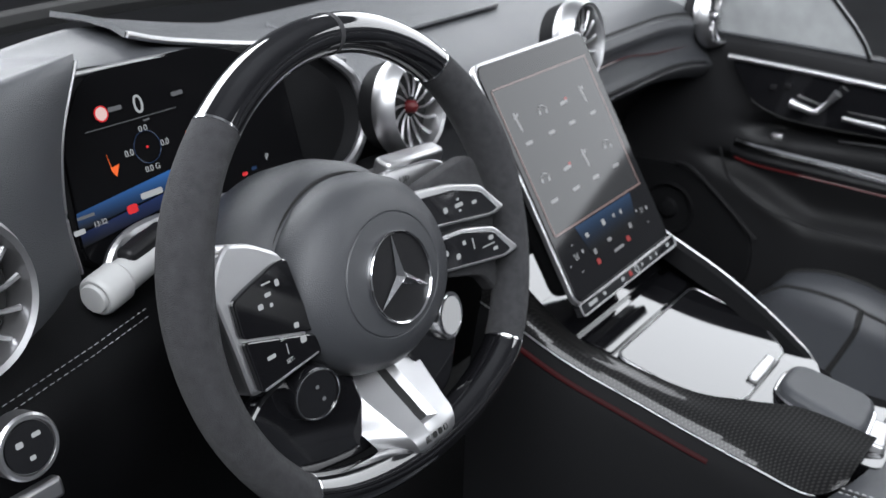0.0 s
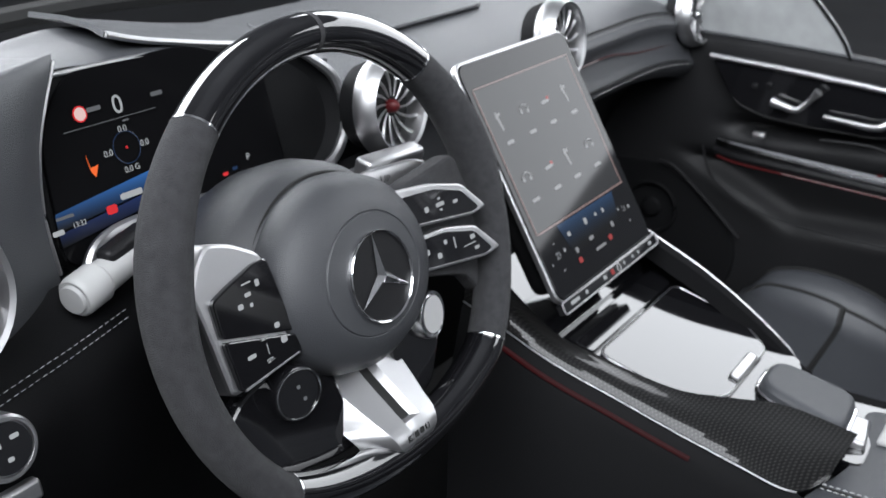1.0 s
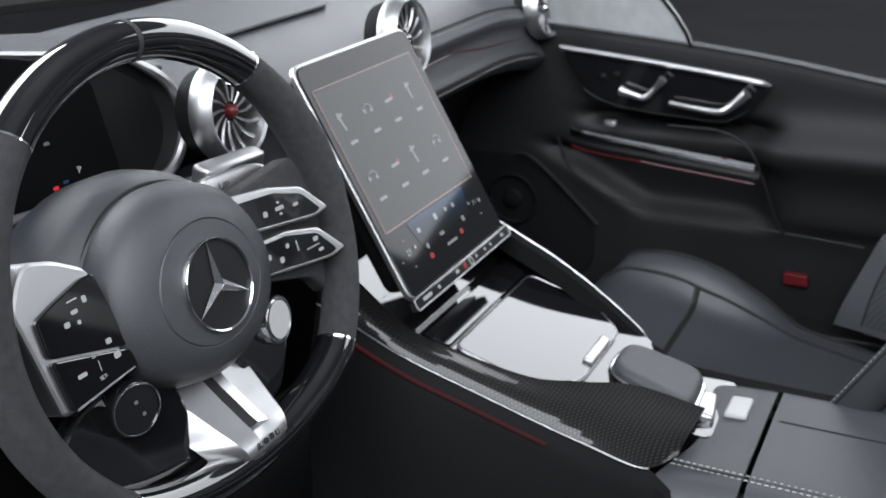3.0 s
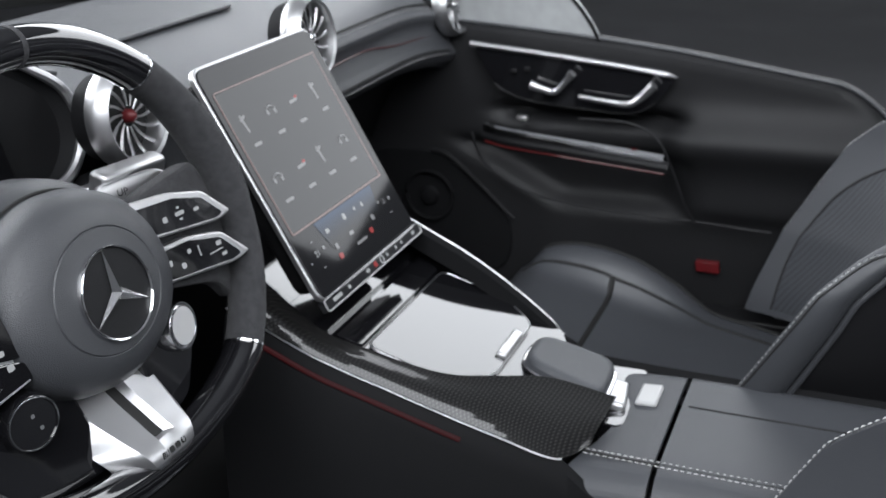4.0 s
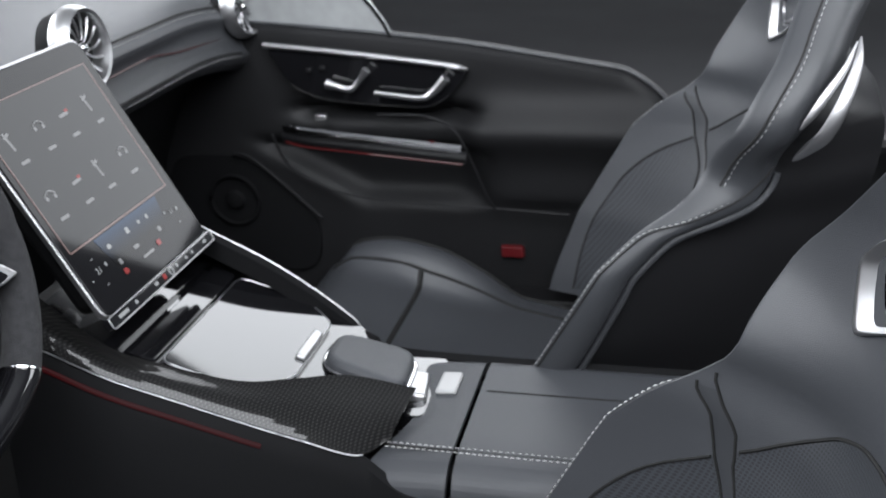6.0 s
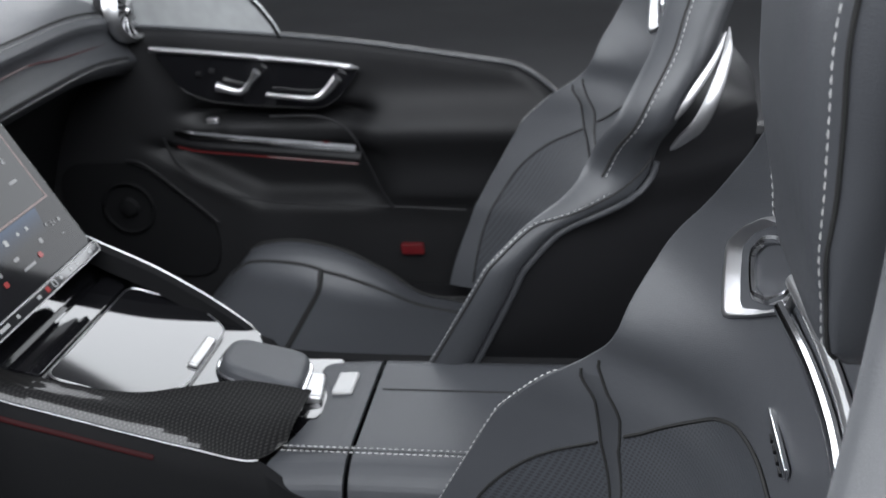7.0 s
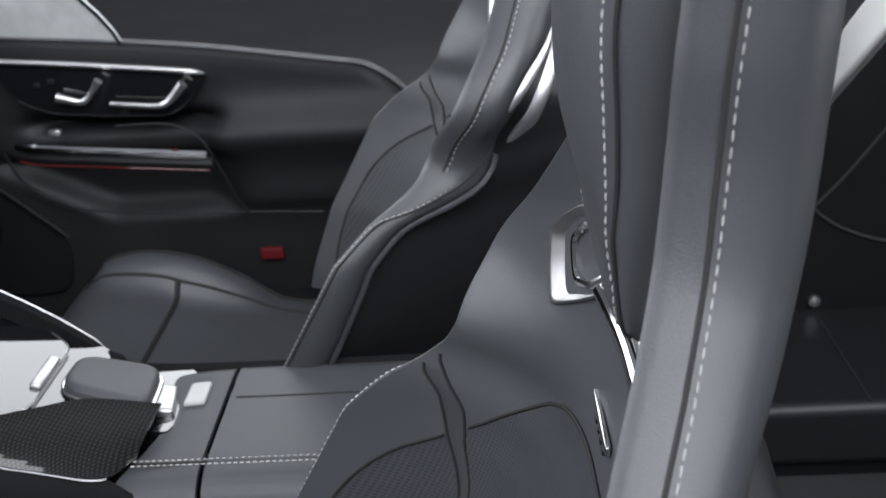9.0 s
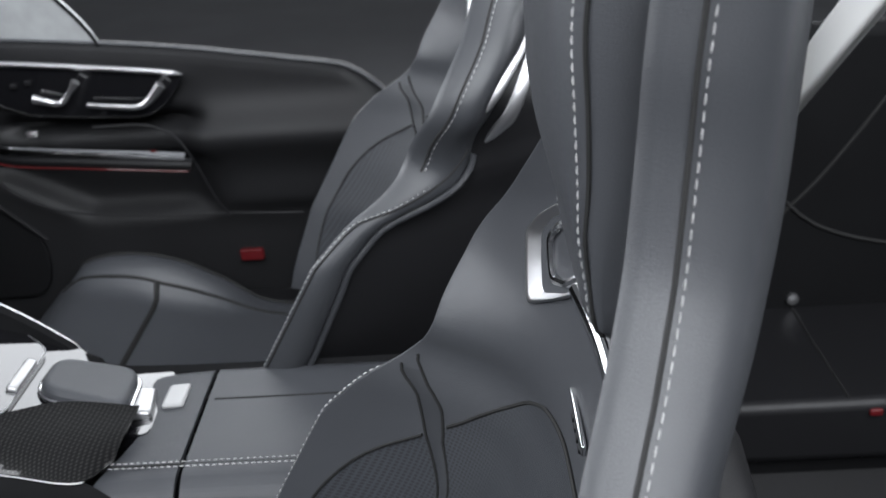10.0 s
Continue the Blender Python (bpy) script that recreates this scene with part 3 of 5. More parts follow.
for x, y, w, h in ((0.080, -0.008, 0.004, 0.005), (0.093, -0.015, 0.005, 0.005), (0.103, -0.006, 0.004, 0.004), (0.114, -0.010, 0.0012, 0.010), (0.137, -0.012, 0.006, 0.004), (0.132, -0.0175, 0.016, 0.001), (0.140, -0.023, 0.006, 0.003)):
    bar(w, h, WH @ TB @ pose(x, y, 0.0019), MARK, g2)

# lower spoke with its slot
SPW = [(-0.143, 0.021), (-0.138, 0.0255), (-0.125, 0.030), (-0.10, 0.037), (-0.07, 0.045), (-0.045, 0.050)]
SPH = [(-0.143, -0.0040), (-0.139, -0.0015), (-0.128, -0.0030), (-0.115, -0.0135), (-0.09, -0.033), (-0.07, -0.047), (-0.045, -0.060)]
rows, floor_rows = [], []
for y in list(np.linspace(-0.045, -0.0655, 6)) + list(np.linspace(-0.066, -0.122, 14)) + list(np.linspace(-0.1225, -0.143, 10)):
    w, h = lerp_table(SPW, y)[0], lerp_table(SPH, y)[0]
    inside = -0.1222 < y < -0.0658
    dp = -0.007 if inside else 0.0
    rows.append([(-w - 0.018, y + 0.004, h - 0.026), (-w - 0.001, y, h - 0.0035), (-w * 0.96, y, h - 0.0012), (-0.020, y, h - 0.0002), (-0.0095, y, h + 0.0006), (-0.0075, y, h + dp), (0.0055, y, h + dp), (0.0105, y, h + 0.0006), (0.020, y, h - 0.0002), (w * 0.96, y, h - 0.0012), (w + 0.001, y, h - 0.0035), (w + 0.018, y + 0.004, h - 0.026)])
    if inside:
        floor_rows.append([(-0.0073, y, h + dp + 0.0006), (0.0053, y, h + dp + 0.0006)])
bm = grid([[Vector(p) for p in r] for r in rows])
bm.transform(WH)
low = part("lower_spoke", bm, SILVER, wheel, "brushed silver lower spoke with a slot", flat_angle=16)
bm = grid([[Vector(p) for p in r] for r in floor_rows])
bm.transform(WH)
part("slot", bm, SEAM, low)
SP = WH @ pose(0.004, -0.1335, -0.0010, -6, 0, 0)
for k in range(4):
    bar(0.0012, 0.0055, SP @ pose(-0.019 + 0.0019 * k, 0, 0, 0, 0, -14), SEAM, low)
for k in range(3):
    bar(0.0055, 0.0050, SP @ pose(-0.008 + 0.0072 * k, 0, 0, 0, 0, 0), SEAM, low, "emblem_block")
# gloss infill and dials
for sx in (-1, 1):
    plate([(sx * 0.045, -0.045), (sx * 0.085, -0.033), (sx * 0.135, -0.042), (sx * 0.160, -0.06), (sx * 0.125, -0.115), (sx * 0.06, -0.128), (sx * 0.03, -0.13)] if sx < 0 else [(0.03, -0.05), (0.075, -0.04), (0.10, -0.06), (0.095, -0.09), (0.07, -0.125), (0.03, -0.13)], 0.014, -0.036, GLOSS, "infill", wheel, 0.003, 0.012, label="gloss black lower infill")
DL = WH @ pose(-0.094, -0.055, -0.030, 8, -12, 0)
dial = part("dial", lathe([(0.0215, -0.01), (0.0215, 0.006), (0.0205, 0.009), (0.0185, 0.010), (0.018, 0.0085), (0.001, 0.0085)], DL, 36), GLOSS, wheel, "gloss black rotary dial")
part("ring", lathe([(0.0200, 0.0092), (0.0198, 0.0102), (0.0188, 0.0104), (0.0185, 0.0098)], DL, 36, False), CHROME, dial)
for k, y in enumerate((0.005, -0.006)):
    bar(0.003, 0.003, DL @ pose(0.001 + 0.004 * k, y, 0.0090), GREYMARK, dial)
DR = WH @ pose(0.081, -0.064, -0.036, 4, 6, 0)
dial = part("dial", lathe([(0.0215, -0.012), (0.0215, 0.006), (0.0205, 0.0085), (0.0190, 0.0085), (0.0186, 0.007), (0.0170, 0.0066), (0.0168, 0.0088), (0.001, 0.0094)], DR, 36), CHROME, wheel, "round drive dial with a white reflection painted on its cap")
# pale cap colour paints the white reflection on the dial face
part("cap", lathe([(0.0165, 0.0095), (0.001, 0.0100)], DR, 36), WHITEPL, dial)
part("emblem_field", lathe([(0.035, -0.002), (0.035, -0.0008), (0.001, -0.0006)], WH, 48), SHELL, wheel)
part("emblem_ring", lathe([(0.0368, -0.003), (0.0368, 0.001), (0.0360, 0.0022), (0.0348, 0.0012), (0.0345, -0.003)], WH, 64, False), CHROME, wheel, "chrome emblem ring")
bm = bmesh.new()
c = bm.verts.new((0, 0, 0.0050))
pts = []
for k in range(6):
    a = math.pi / 2 + k * math.pi / 3
    rr = 0.0350 if k % 2 == 0 else 0.0056
    pts.append(bm.verts.new((rr * math.cos(a), rr * math.sin(a), 0.0004)))
for k in range(6):
    bm.faces.new((c, pts[k], pts[(k + 1) % 6]))
bm.transform(WH)
part("emblem", bm, CHROME, wheel, "raised chrome emblem", smooth=False)

# ---------------------------------------------------------------- centre screen
SC = frame_of((0.0, 0.3915, 0.610), (1, 0, 0), (0, 0.121, 0.225))
screen = thing("centre_screen", "tilted portrait touchscreen with a silver frame above the console", "touchscreen")
W, H = 0.226, 0.262
part("frame", slab(rounded([(-W / 2, -H / 2), (W / 2, -H / 2), (W / 2, H / 2), (-W / 2, H / 2)], 0.016, 6), 0.006, SC, 0.002, 3), SILVER, screen, "silver screen frame")
part("glass", slab(rounded([(-W / 2 + 0.003, -H / 2 + 0.002), (W / 2 - 0.003, -H / 2 + 0.002), (W / 2 - 0.003, H / 2 - 0.003), (-W / 2 + 0.003, H / 2 - 0.003)], 0.014, 6), 0.004, SC @ pose(0, 0, 0.0015), 0.001), GLASSBLK, screen)
part("back", rbox(0.20, 0.24, 0.03, 0.012, SC @ pose(0, 0, -0.024)), DARK, screen)
SG = SC @ pose(0, 0, 0.0019)
UIGREY = glow("menu_field", (0.30, 0.31, 0.35), 0.06, (0.02, 0.02, 0.02))
FIELD = glow("menu_frame", (0.80, 0.56, 0.54), 0.32)
part("menu", slab([(-0.100, -0.056), (0.093, -0.056), (0.095, 0.101), (-0.100, 0.099)], 0.0002, SG), UIGREY, screen, "dim grey menu field", smooth=False)
for x, y, w, h in ((-0.0015, -0.0575, 0.196, 0.0018), (-0.0015, 0.1008, 0.196, 0.0012), (-0.1010, 0.021, 0.0014, 0.157), (0.0945, 0.021, 0.0016, 0.157)):
    bar(w, h, SG @ pose(x, y, 0.0002), FIELD, screen)
ICON = glow("icon", (0.62, 0.64, 0.68), 0.42)
ICONRED = glow("icon_red", (0.85, 0.12, 0.12), 0.4)
for j, yy in enumerate((0.062, -0.002)):
    for i, xx in enumerate((-0.076, -0.030, 0.0145, 0.0625)):
        bar(0.014 if j else 0.013, 0.0036, SG @ pose(xx, yy - 0.0235, 0.0002), ICON, screen, "caption_bar")
        if (i + j) % 3 == 0:
            bar(0.003, 0.020, SG @ pose(xx - 0.004, yy, 0.0002, 0, 0, 8), ICON, screen, "icon")
            bar(0.010, 0.003, SG @ pose(xx - 0.003, yy + 0.006, 0.0002, 0, 0, 20), ICON, screen, "icon")
        elif (i + j) % 3 == 1:
            part("icon", tube([SG @ Vector((xx + 0.0085 * math.cos(a), yy + 0.006 * math.sin(a), 0.0003)) for a in np.linspace(0.2, 2.9, 9)], 0.0010, 5), ICON, screen)
            bar(0.004, 0.0045, SG @ pose(xx - 0.006, yy, 0.0002), ICON, screen, "icon")
            bar(0.004, 0.0045, SG @ pose(xx + 0.007, yy - 0.001, 0.0002), ICON, screen, "icon")
        else:
            bar(0.016, 0.0035, SG @ pose(xx, yy, 0.0002, 0, 0, 4), ICON, screen, "icon")
            bar(0.005, 0.003, SG @ pose(xx + 0.007, yy + 0.003, 0.0003), ICONRED, screen, "icon")
part("glow_band", slab([(-0.062, -0.060), (0.066, -0.060), (0.056, -0.094), (-0.052, -0.094)], 0.0002, SG), fade("blue_band", (0.05, 0.17, 0.42), 0.26, 2, 2.0), screen, smooth=False)
for x, y, w, h, mt in ((-0.0475, -0.0738, 0.006, 0.005, MARK), (-0.0087, -0.0718, 0.006, 0.007, MARK), (0.0152, -0.0717, 0.004, 0.004, MARK), (0.0323, -0.0724, 0.004, 0.005, MARK), (-0.081, -0.0737, 0.004, 0.0012, ICON), (-0.0975, -0.092, 0.002, 0.002, MARK),
                       (-0.067, -0.0855, 0.003, 0.004, MARK), (-0.0453, -0.093, 0.005, 0.006, ICON), (-0.011, -0.091, 0.009, 0.004, ICON), (0.0392, -0.0915, 0.006, 0.006, ICON), (0.063, -0.0815, 0.002, 0.003, MARK), (0.0868, -0.0852, 0.003, 0.004, MARK), (-0.0463, -0.1041, 0.007, 0.006, ICONRED), (0.0, -0.105, 0.022, 0.003, ICON), (0.0249, -0.1024, 0.007, 0.006, ICONRED), (-0.081, -0.103, 0.004, 0.0012, ICON), (0.078, -0.1, 0.004, 0.0012, ICON)):
    bar(w, h, SG @ pose(x, y, 0.0005), mt, screen, "icon")
letters("21", 0.0095, SG @ pose(-0.081, -0.0870, 0.0005), MARK, screen)
letters("21", 0.0085, SG @ pose(0.075, -0.0845, 0.0005), ICON, screen)
strip = part("key_strip", rbox(0.226, 0.0125, 0.009, 0.002, SC @ pose(-0.003, -0.1345, 0.001)), GLOSS, screen, "gloss black key strip with a silver rim")
part("rim", tube([SC @ Vector((x - 0.003, y - 0.1345, 0.0058)) for x, y in rounded([(-0.113, -0.0062), (0.113, -0.0062), (0.113, 0.0062), (-0.113, 0.0062)], 0.004, 4)], 0.0010, 6, True), SILVER, strip)
for x, w in ((-0.0915, 0.018), (-0.0659, 0.005), (-0.0235, 0.007), (0.0236, 0.004), (0.0452, 0.004), (0.06, 0.004), (0.0911, 0.007)):
    bar(w, 0.004, SC @ pose(x, -0.1342, 0.0060), MARK, strip)
bar(0.006, 0.006, SC @ pose(-0.0054, -0.1342, 0.0060), ICONRED, strip)
part("knob", tube([SC @ Vector((0.0075 + 0.0035 * math.cos(a), -0.1342 + 0.0042 * math.sin(a), 0.0075)) for a in np.linspace(0, 2 * math.pi, 16, endpoint=False)], 0.0007, 5, True), MARK, strip)

# ---------------------------------------------------------------- centre console
console = thing("centre_console", "black centre console with carbon trim running from dash to armrest", "console")
LOWER = [(-0.135, 0.43, 0.487), (-0.13, 0.388, 0.466), (-0.125, 0.332, 0.439), (-0.115, 0.263, 0.412), (-0.108, 0.206, 0.391), (-0.102, 0.148, 0.372), (-0.096, 0.090, 0.356), (-0.060, 0.066, 0.353)]
UPPER = [(-0.088, 0.44, 0.52), (-0.086, 0.412, 0.496), (-0.085, 0.353, 0.451), (-0.082, 0.300, 0.434), (-0.068, 0.222, 0.412), (-0.040, 0.170, 0.403), (-0.006, 0.125, 0.391), (0.014, 0.058, 0.369)]
lo, up_ = spline(LOWER, 144), spline(UPPER, 144)
rows = []
for i, (a, b) in enumerate(zip(lo, up_)):
    k = i / 144
    rows.append([a.lerp(b, u) + Vector((-0.005, 0, 0.014)) * math.sin(math.pi * u) * (1 - u) ** 0.8 * (1 - 0.6 * k) for u in np.linspace(0, 1, 17)])
part("carbon_trim", thick(grid(rows), 0.004), CARBON, console, "glossy carbon fibre trim")
part("chrome_strip", tube([p + Vector((-0.001, 0, -0.001)) for p in lo[:129:3]], 0.0008, 6), SILVER, console, "thin chrome strip")
part("ambient_strip", tube([p + Vector((-0.0085, 0, -0.0165)) for p in lo[6:93:3]], 0.0026, 8), REDDIM, console, "red ambient light strip")
# sides and body under the trim
rows = []
for p in spline(LOWER[:7] + [(-0.105, 0.03, 0.325), (-0.115, -0.10, 0.315), (-0.12, -0.45, 0.315)], 60):
    rows.append([p + Vector((0.004, 0, -0.002)), p + Vector((-0.004, 0, -0.008)), p + Vector((-0.012, 0, -0.03)), p + Vector((-0.03, 0, -0.08)), Vector((p.x - 0.045, p.y, 0.2)), Vector((p.x - 0.05, p.y, 0.0))])
# colour darkened to hold the shade beside the driver's sill
part("side_panel", grid(rows), DARK, console, "black soft-touch console side, darkened further for shade")
RIGHT = [(0.135, 0.44, 0.54), (0.133, 0.335, 0.489), (0.133, 0.268, 0.456), (0.134, 0.212, 0.420), (0.132, 0.166, 0.386), (0.130, 0.142, 0.366), (0.125, 0.06, 0.352), (0.125, -0.45, 0.352)]
rt = spline(RIGHT, 60)
rows = [[p + Vector((-0.012, 0, -0.028)), p + Vector((-0.010, 0, -0.004)), p + Vector((-0.003, 0, 0.001)), p + Vector((0.006, 0, -0.004)), p + Vector((0.016, 0, -0.03)), Vector((p.x + 0.03, p.y, 0.2)), Vector((p.x + 0.03, p.y, 0.0))] for p in rt]
part("side_panel", grid(rows), DARK, console)
part("chrome_strip", tube([p + Vector((-0.002, 0, 0.001)) for p in rt[5:42]], 0.0011, 6), SILVER, console)
# the base on which tray, flap and pad sit: slope z = 0.389 + 0.325 (y - 0.172)
SL = frame_of((0.0, 0.172, 0.389), (1, 0, 0), (0, 1, 0.325))
K = math.hypot(1, 0.325)


def on_slope(pts):
    return [(x, (y - 0.172) * K) for x, y in pts]


part("bed", slab(on_slope([(-0.080, 0.46), (0.128, 0.46), (0.126, 0.15), (0.09, 0.13), (0.004, 0.13), (-0.032, 0.172), (-0.060, 0.222), (-0.074, 0.30)]), 0.02, SL @ pose(0, 0, -0.006)), GLOSS, console)
part("tray", slab(rounded(on_slope([(-0.076, 0.309), (0.130, 0.309), (0.140, 0.337), (-0.080, 0.337)]), 0.004), 0.006, SL, 0.0008), GLOSS, console, "gloss black front tray panel")
part("tray", slab(rounded(on_slope([(-0.082, 0.346), (0.140, 0.346), (0.140, 0.40), (-0.086, 0.40)]), 0.004), 0.006, SL, 0.0008), GLOSS, console)
flap_o = rounded(on_slope([(-0.072, 0.304), (0.129, 0.304), (0.133, 0.225), (0.103, 0.181), (-0.022, 0.181), (-0.068, 0.222)]), 0.014, 5)
flap = part("flap", slab(flap_o, 0.006, SL, 0.0012), GLOSS, console, "gloss black cup holder flap")
part("flap_edge", tube([SL @ Vector((p[0] * 1.012, p[1] + 0.0005, -0.001)) for p in flap_o], 0.0012, 6, True), SILVER, flap)
part("lever", rbox(0.060, 0.012, 0.006, 0.0025, SL @ pose(0.042, 0.0165, 0.002)), SILVER, flap, "silver flap handle")
# hand rest pad
PD = frame_of((0.045, 0.118, 0.386), (1, 0.03, 0), (0, 1, 0.22))
pad_o = rounded([(-0.046, -0.050), (0.038, -0.048), (0.042, 0.047), (-0.026, 0.048)], 0.026, 6)
pad = part("hand_rest", slab(pad_o, 0.018, PD, 0.009, 4), LEATHER, console, "black padded hand rest")
part("trim_edge", tube([PD @ Vector((p[0] * 1.02, p[1] * 1.02, -0.014)) for p in pad_o], 0.0028, 8, True), CHROME, pad, "chrome edge")
part("cradle", slab(rounded([(-0.012, 0.046), (0.118, 0.046), (0.122, 0.15), (0.0, 0.15)], 0.012), 0.02, pose(0, 0, 0.3485), 0.002), GLOSS, console, "gloss black cradle under the hand rest")
part("foot", slab([(p[0] * 0.9, p[1] * 0.9) for p in pad_o], 0.03, PD @ pose(0, 0, -0.017)), GLOSS, pad)
part("end_cap", rbox(0.052, 0.024, 0.012, 0.004, pose(0.044, 0.066, 0.352, 12, 0, 8)), SILVER, console, "silver end plate")

# armrest
armrest = thing("armrest", "black leather armrest lid with pale double stitching on the console", "armrest")


def arm_row(y, z0=0.352, xl=-0.098, xr=0.118):
    pts = [(xl - 0.012, z0 - 0.05), (xl - 0.006, z0 - 0.022), (xl + 0.008, z0 - 0.008), (xl + 0.03, z0 - 0.002), (0.0, z0), (xr - 0.03, z0 + 0.001), (xr - 0.008, z0 - 0.002), (xr, z0 - 0.010), (xr + 0.003, z0 - 0.04)]
    return spline([(x, y, z) for x, z in pts], 32)


part("lid", thick(grid([arm_row(y) for y in [-0.005, -0.008] + list(np.linspace(-0.02, -0.44, 12))]), 0.006), LEATHER, armrest, "padded leather lid")
rows = [arm_row(y, 0.351) for y in np.linspace(0.001, 0.012, 4)]
for y, k in ((0.024, 0.25), (0.036, 0.5), (0.046, 0.8), (0.054, 1.0)):
    rows.append([Vector((p.x, y + 0.03 * k * (abs(p.x - 0.01) / 0.1) ** 1.5, p.z - 0.004 * k)) for p in arm_row(0, 0.351)])
part("front_pad", thick(grid(rows), 0.006), LEATHER, armrest, "leather front pad")
for dx in (-0.070, -0.062):
    part("stitching", stitches([(dx, y, 0.3500) for y in np.linspace(0.070, -0.44, 40)], 0.0042, 0.0022, 0.00045, (0, 0, 1)), THREAD, armrest, "pale stitching")
part("seam", tube([(-0.066, y, 0.3492) for y in np.linspace(0.070, -0.44, 40)], 0.0012, 6), SEAM, armrest)
part("seam", tube([(0.045, y, 0.3525) for y in np.linspace(-0.012, -0.44, 20)], 0.0014, 6), SEAM, armrest)
button = thing("console_switch", "pale silver switch on the armrest front", "switch")
part("cap", rbox(0.042, 0.024, 0.007, 0.0034, pose(0.056, 0.032, 0.352, -4, 0, 0)), WHITEPL, button)

# ---------------------------------------------------------------- passenger door
door = thing("passenger_door", "closed black leather passenger door with silver trim", "car door", kind="structure")


def sig(v):
    return 1 / (1 + math.exp(-max(-40, min(40, v))))


def door_x(y, z):
    """Inner face of the door."""
    x = 0.672 + 0.03 * (0.6 - z)
    rear = sig((0.135 - y) / 0.012)
    x -= 0.040 * math.exp(-((z - 0.452) / 0.040) ** 2) * rear + 0.014 * sig((0.42 - z) / 0.01) * sig((z - 0.325) / 0.006) * rear
    front = sig((y - 0.12) / 0.012)
    x += 0.035 * sig((0.418 - z) / 0.006) * sig((z - (0.322 + 0.55 * max(0, y - 0.33))) / 0.006) * front
    x += 0.030 * math.exp(-((z - 0.478) / 0.014) ** 2) * front * sig((0.43 - y) / 0.01)
    return x


def sill_z(y):
    z = 0.566 + 0.165 * y - 0.10 * max(0, y - 0.1) ** 1.5
    if y < -0.10:
        z -= 2.2 * (-0.10 - y) ** 1.6
    return z


rows = []
for y in np.linspace(0.80, -0.60, 110):
    zs = sill_z(max(y, -0.22))
    col = [(door_x(y, zs) + 0.05, y, zs - 0.01), (door_x(y, zs) + 0.03, y, zs + 0.003), (door_x(y, zs) + 0.012, y, zs + 0.001), (door_x(y, zs) + 0.002, y, zs - 0.008)]
    col += [(door_x(y, z), y, z) for z in np.linspace(zs - 0.018, 0.02, 90)]
    rows.append(col)
part("panel", grid(rows), DOORSKIN, door, "black leather door panel with an armrest")
part("window_sill_strip", tube([(door_x(y, sill_z(y)) + 0.010, y, sill_z(y) + 0.002) for y in np.linspace(0.50, -0.19, 50)], 0.0028, 8), LEATHER2, door)
DP = Matrix(((0, 0, -1, 0.664), (-1, 0, 0, 0), (0, 1, 0, 0), (0, 0, 0, 1)))  # plate x = -y, plate y = z, facing the cabin


def door_plate(name, pts, depth, x, mat, parent, corner=0.01, r=0.001, label=""):
    m = Matrix.Translation((x - 0.664, 0, 0)) @ DP
    return part(name, slab(rounded([(-y, z) for y, z in pts], corner, 5), depth, m, r), mat, parent, label)


sp = door_plate("switch_panel", [(0.470, 0.592), (0.428, 0.524), (0.378, 0.504), (0.300, 0.497), (0.197, 0.492), (0.165, 0.510), (0.128, 0.556), (0.325, 0.580)], 0.03, 0.655, GLOSS, door, 0.02, 0.002, "gloss black switch panel")
edge = rounded([(0.470, 0.592), (0.428, 0.524), (0.378, 0.504), (0.300, 0.497), (0.197, 0.492), (0.165, 0.510), (0.128, 0.556)], 0.02, 5)
part("panel_edge", tube([(0.654, y, z) for y, z in edge[8:-8]], 0.0008, 6), SHELL, sp)
part("chrome_strip", tube(spline([(0.652, 0.470, 0.594), (0.650, 0.325, 0.581), (0.650, 0.175, 0.564), (0.652, 0.131, 0.556)], 30), [0.0036] * 26 + [0.0034, 0.003, 0.0024, 0.0016, 0.0006], 8, flat=1.3), SILVER, door, "bright chrome strip")
for nm, pts, rad in (("seat_switch", [(0.640, 0.362, 0.534), (0.638, 0.345, 0.530), (0.638, 0.322, 0.526), (0.638, 0.305, 0.542), (0.636, 0.292, 0.558)], [0.008, 0.006, 0.005, 0.004, 0.007]), ("seat_switch", [(0.640, 0.282, 0.520), (0.638, 0.245, 0.516), (0.638, 0.205, 0.513), (0.638, 0.185, 0.523), (0.636, 0.163, 0.546)], [0.004, 0.0045, 0.005, 0.006, 0.008])):
    rr = []
    for i in range(21):
        u = i / 20 * 4
        j = min(3, int(u))
        rr.append(rad[j] + (rad[j + 1] - rad[j]) * (u - j))
    part(nm, tube(spline(pts, 20), rr, 10, up=(1, 0, 0)), SILVER, sp, "satin silver seat adjustment switch")
for y, z in ((0.395, 0.552), (0.372, 0.556)):
    part("key", rbox(0.004, 0.010, 0.008, 0.0015, pose(0.652, y, z)), SHELL, sp)
pull = part("pull_handle", tube(spline([(0.634, 0.440, 0.462), (0.622, 0.40, 0.459), (0.618, 0.316, 0.452), (0.620, 0.20, 0.441), (0.626, 0.142, 0.433)], 30), 0.0072, 10, flat=1.0), CHROME, door, "polished silver pull handle")
part("lower_rail", tube(spline([(0.640, 0.445, 0.447), (0.628, 0.40, 0.443), (0.624, 0.316, 0.437), (0.626, 0.20, 0.426), (0.632, 0.135, 0.418)], 30), 0.0095, 10), SHELL, pull)
part("ambient_strip", tube(spline([(0.632, 0.440, 0.437), (0.619, 0.40, 0.4335), (0.615, 0.316, 0.4275), (0.617, 0.20, 0.4165), (0.623, 0.140, 0.409)], 30), 0.0014, 6), REDLIT, pull, "thin red ambient light strip")
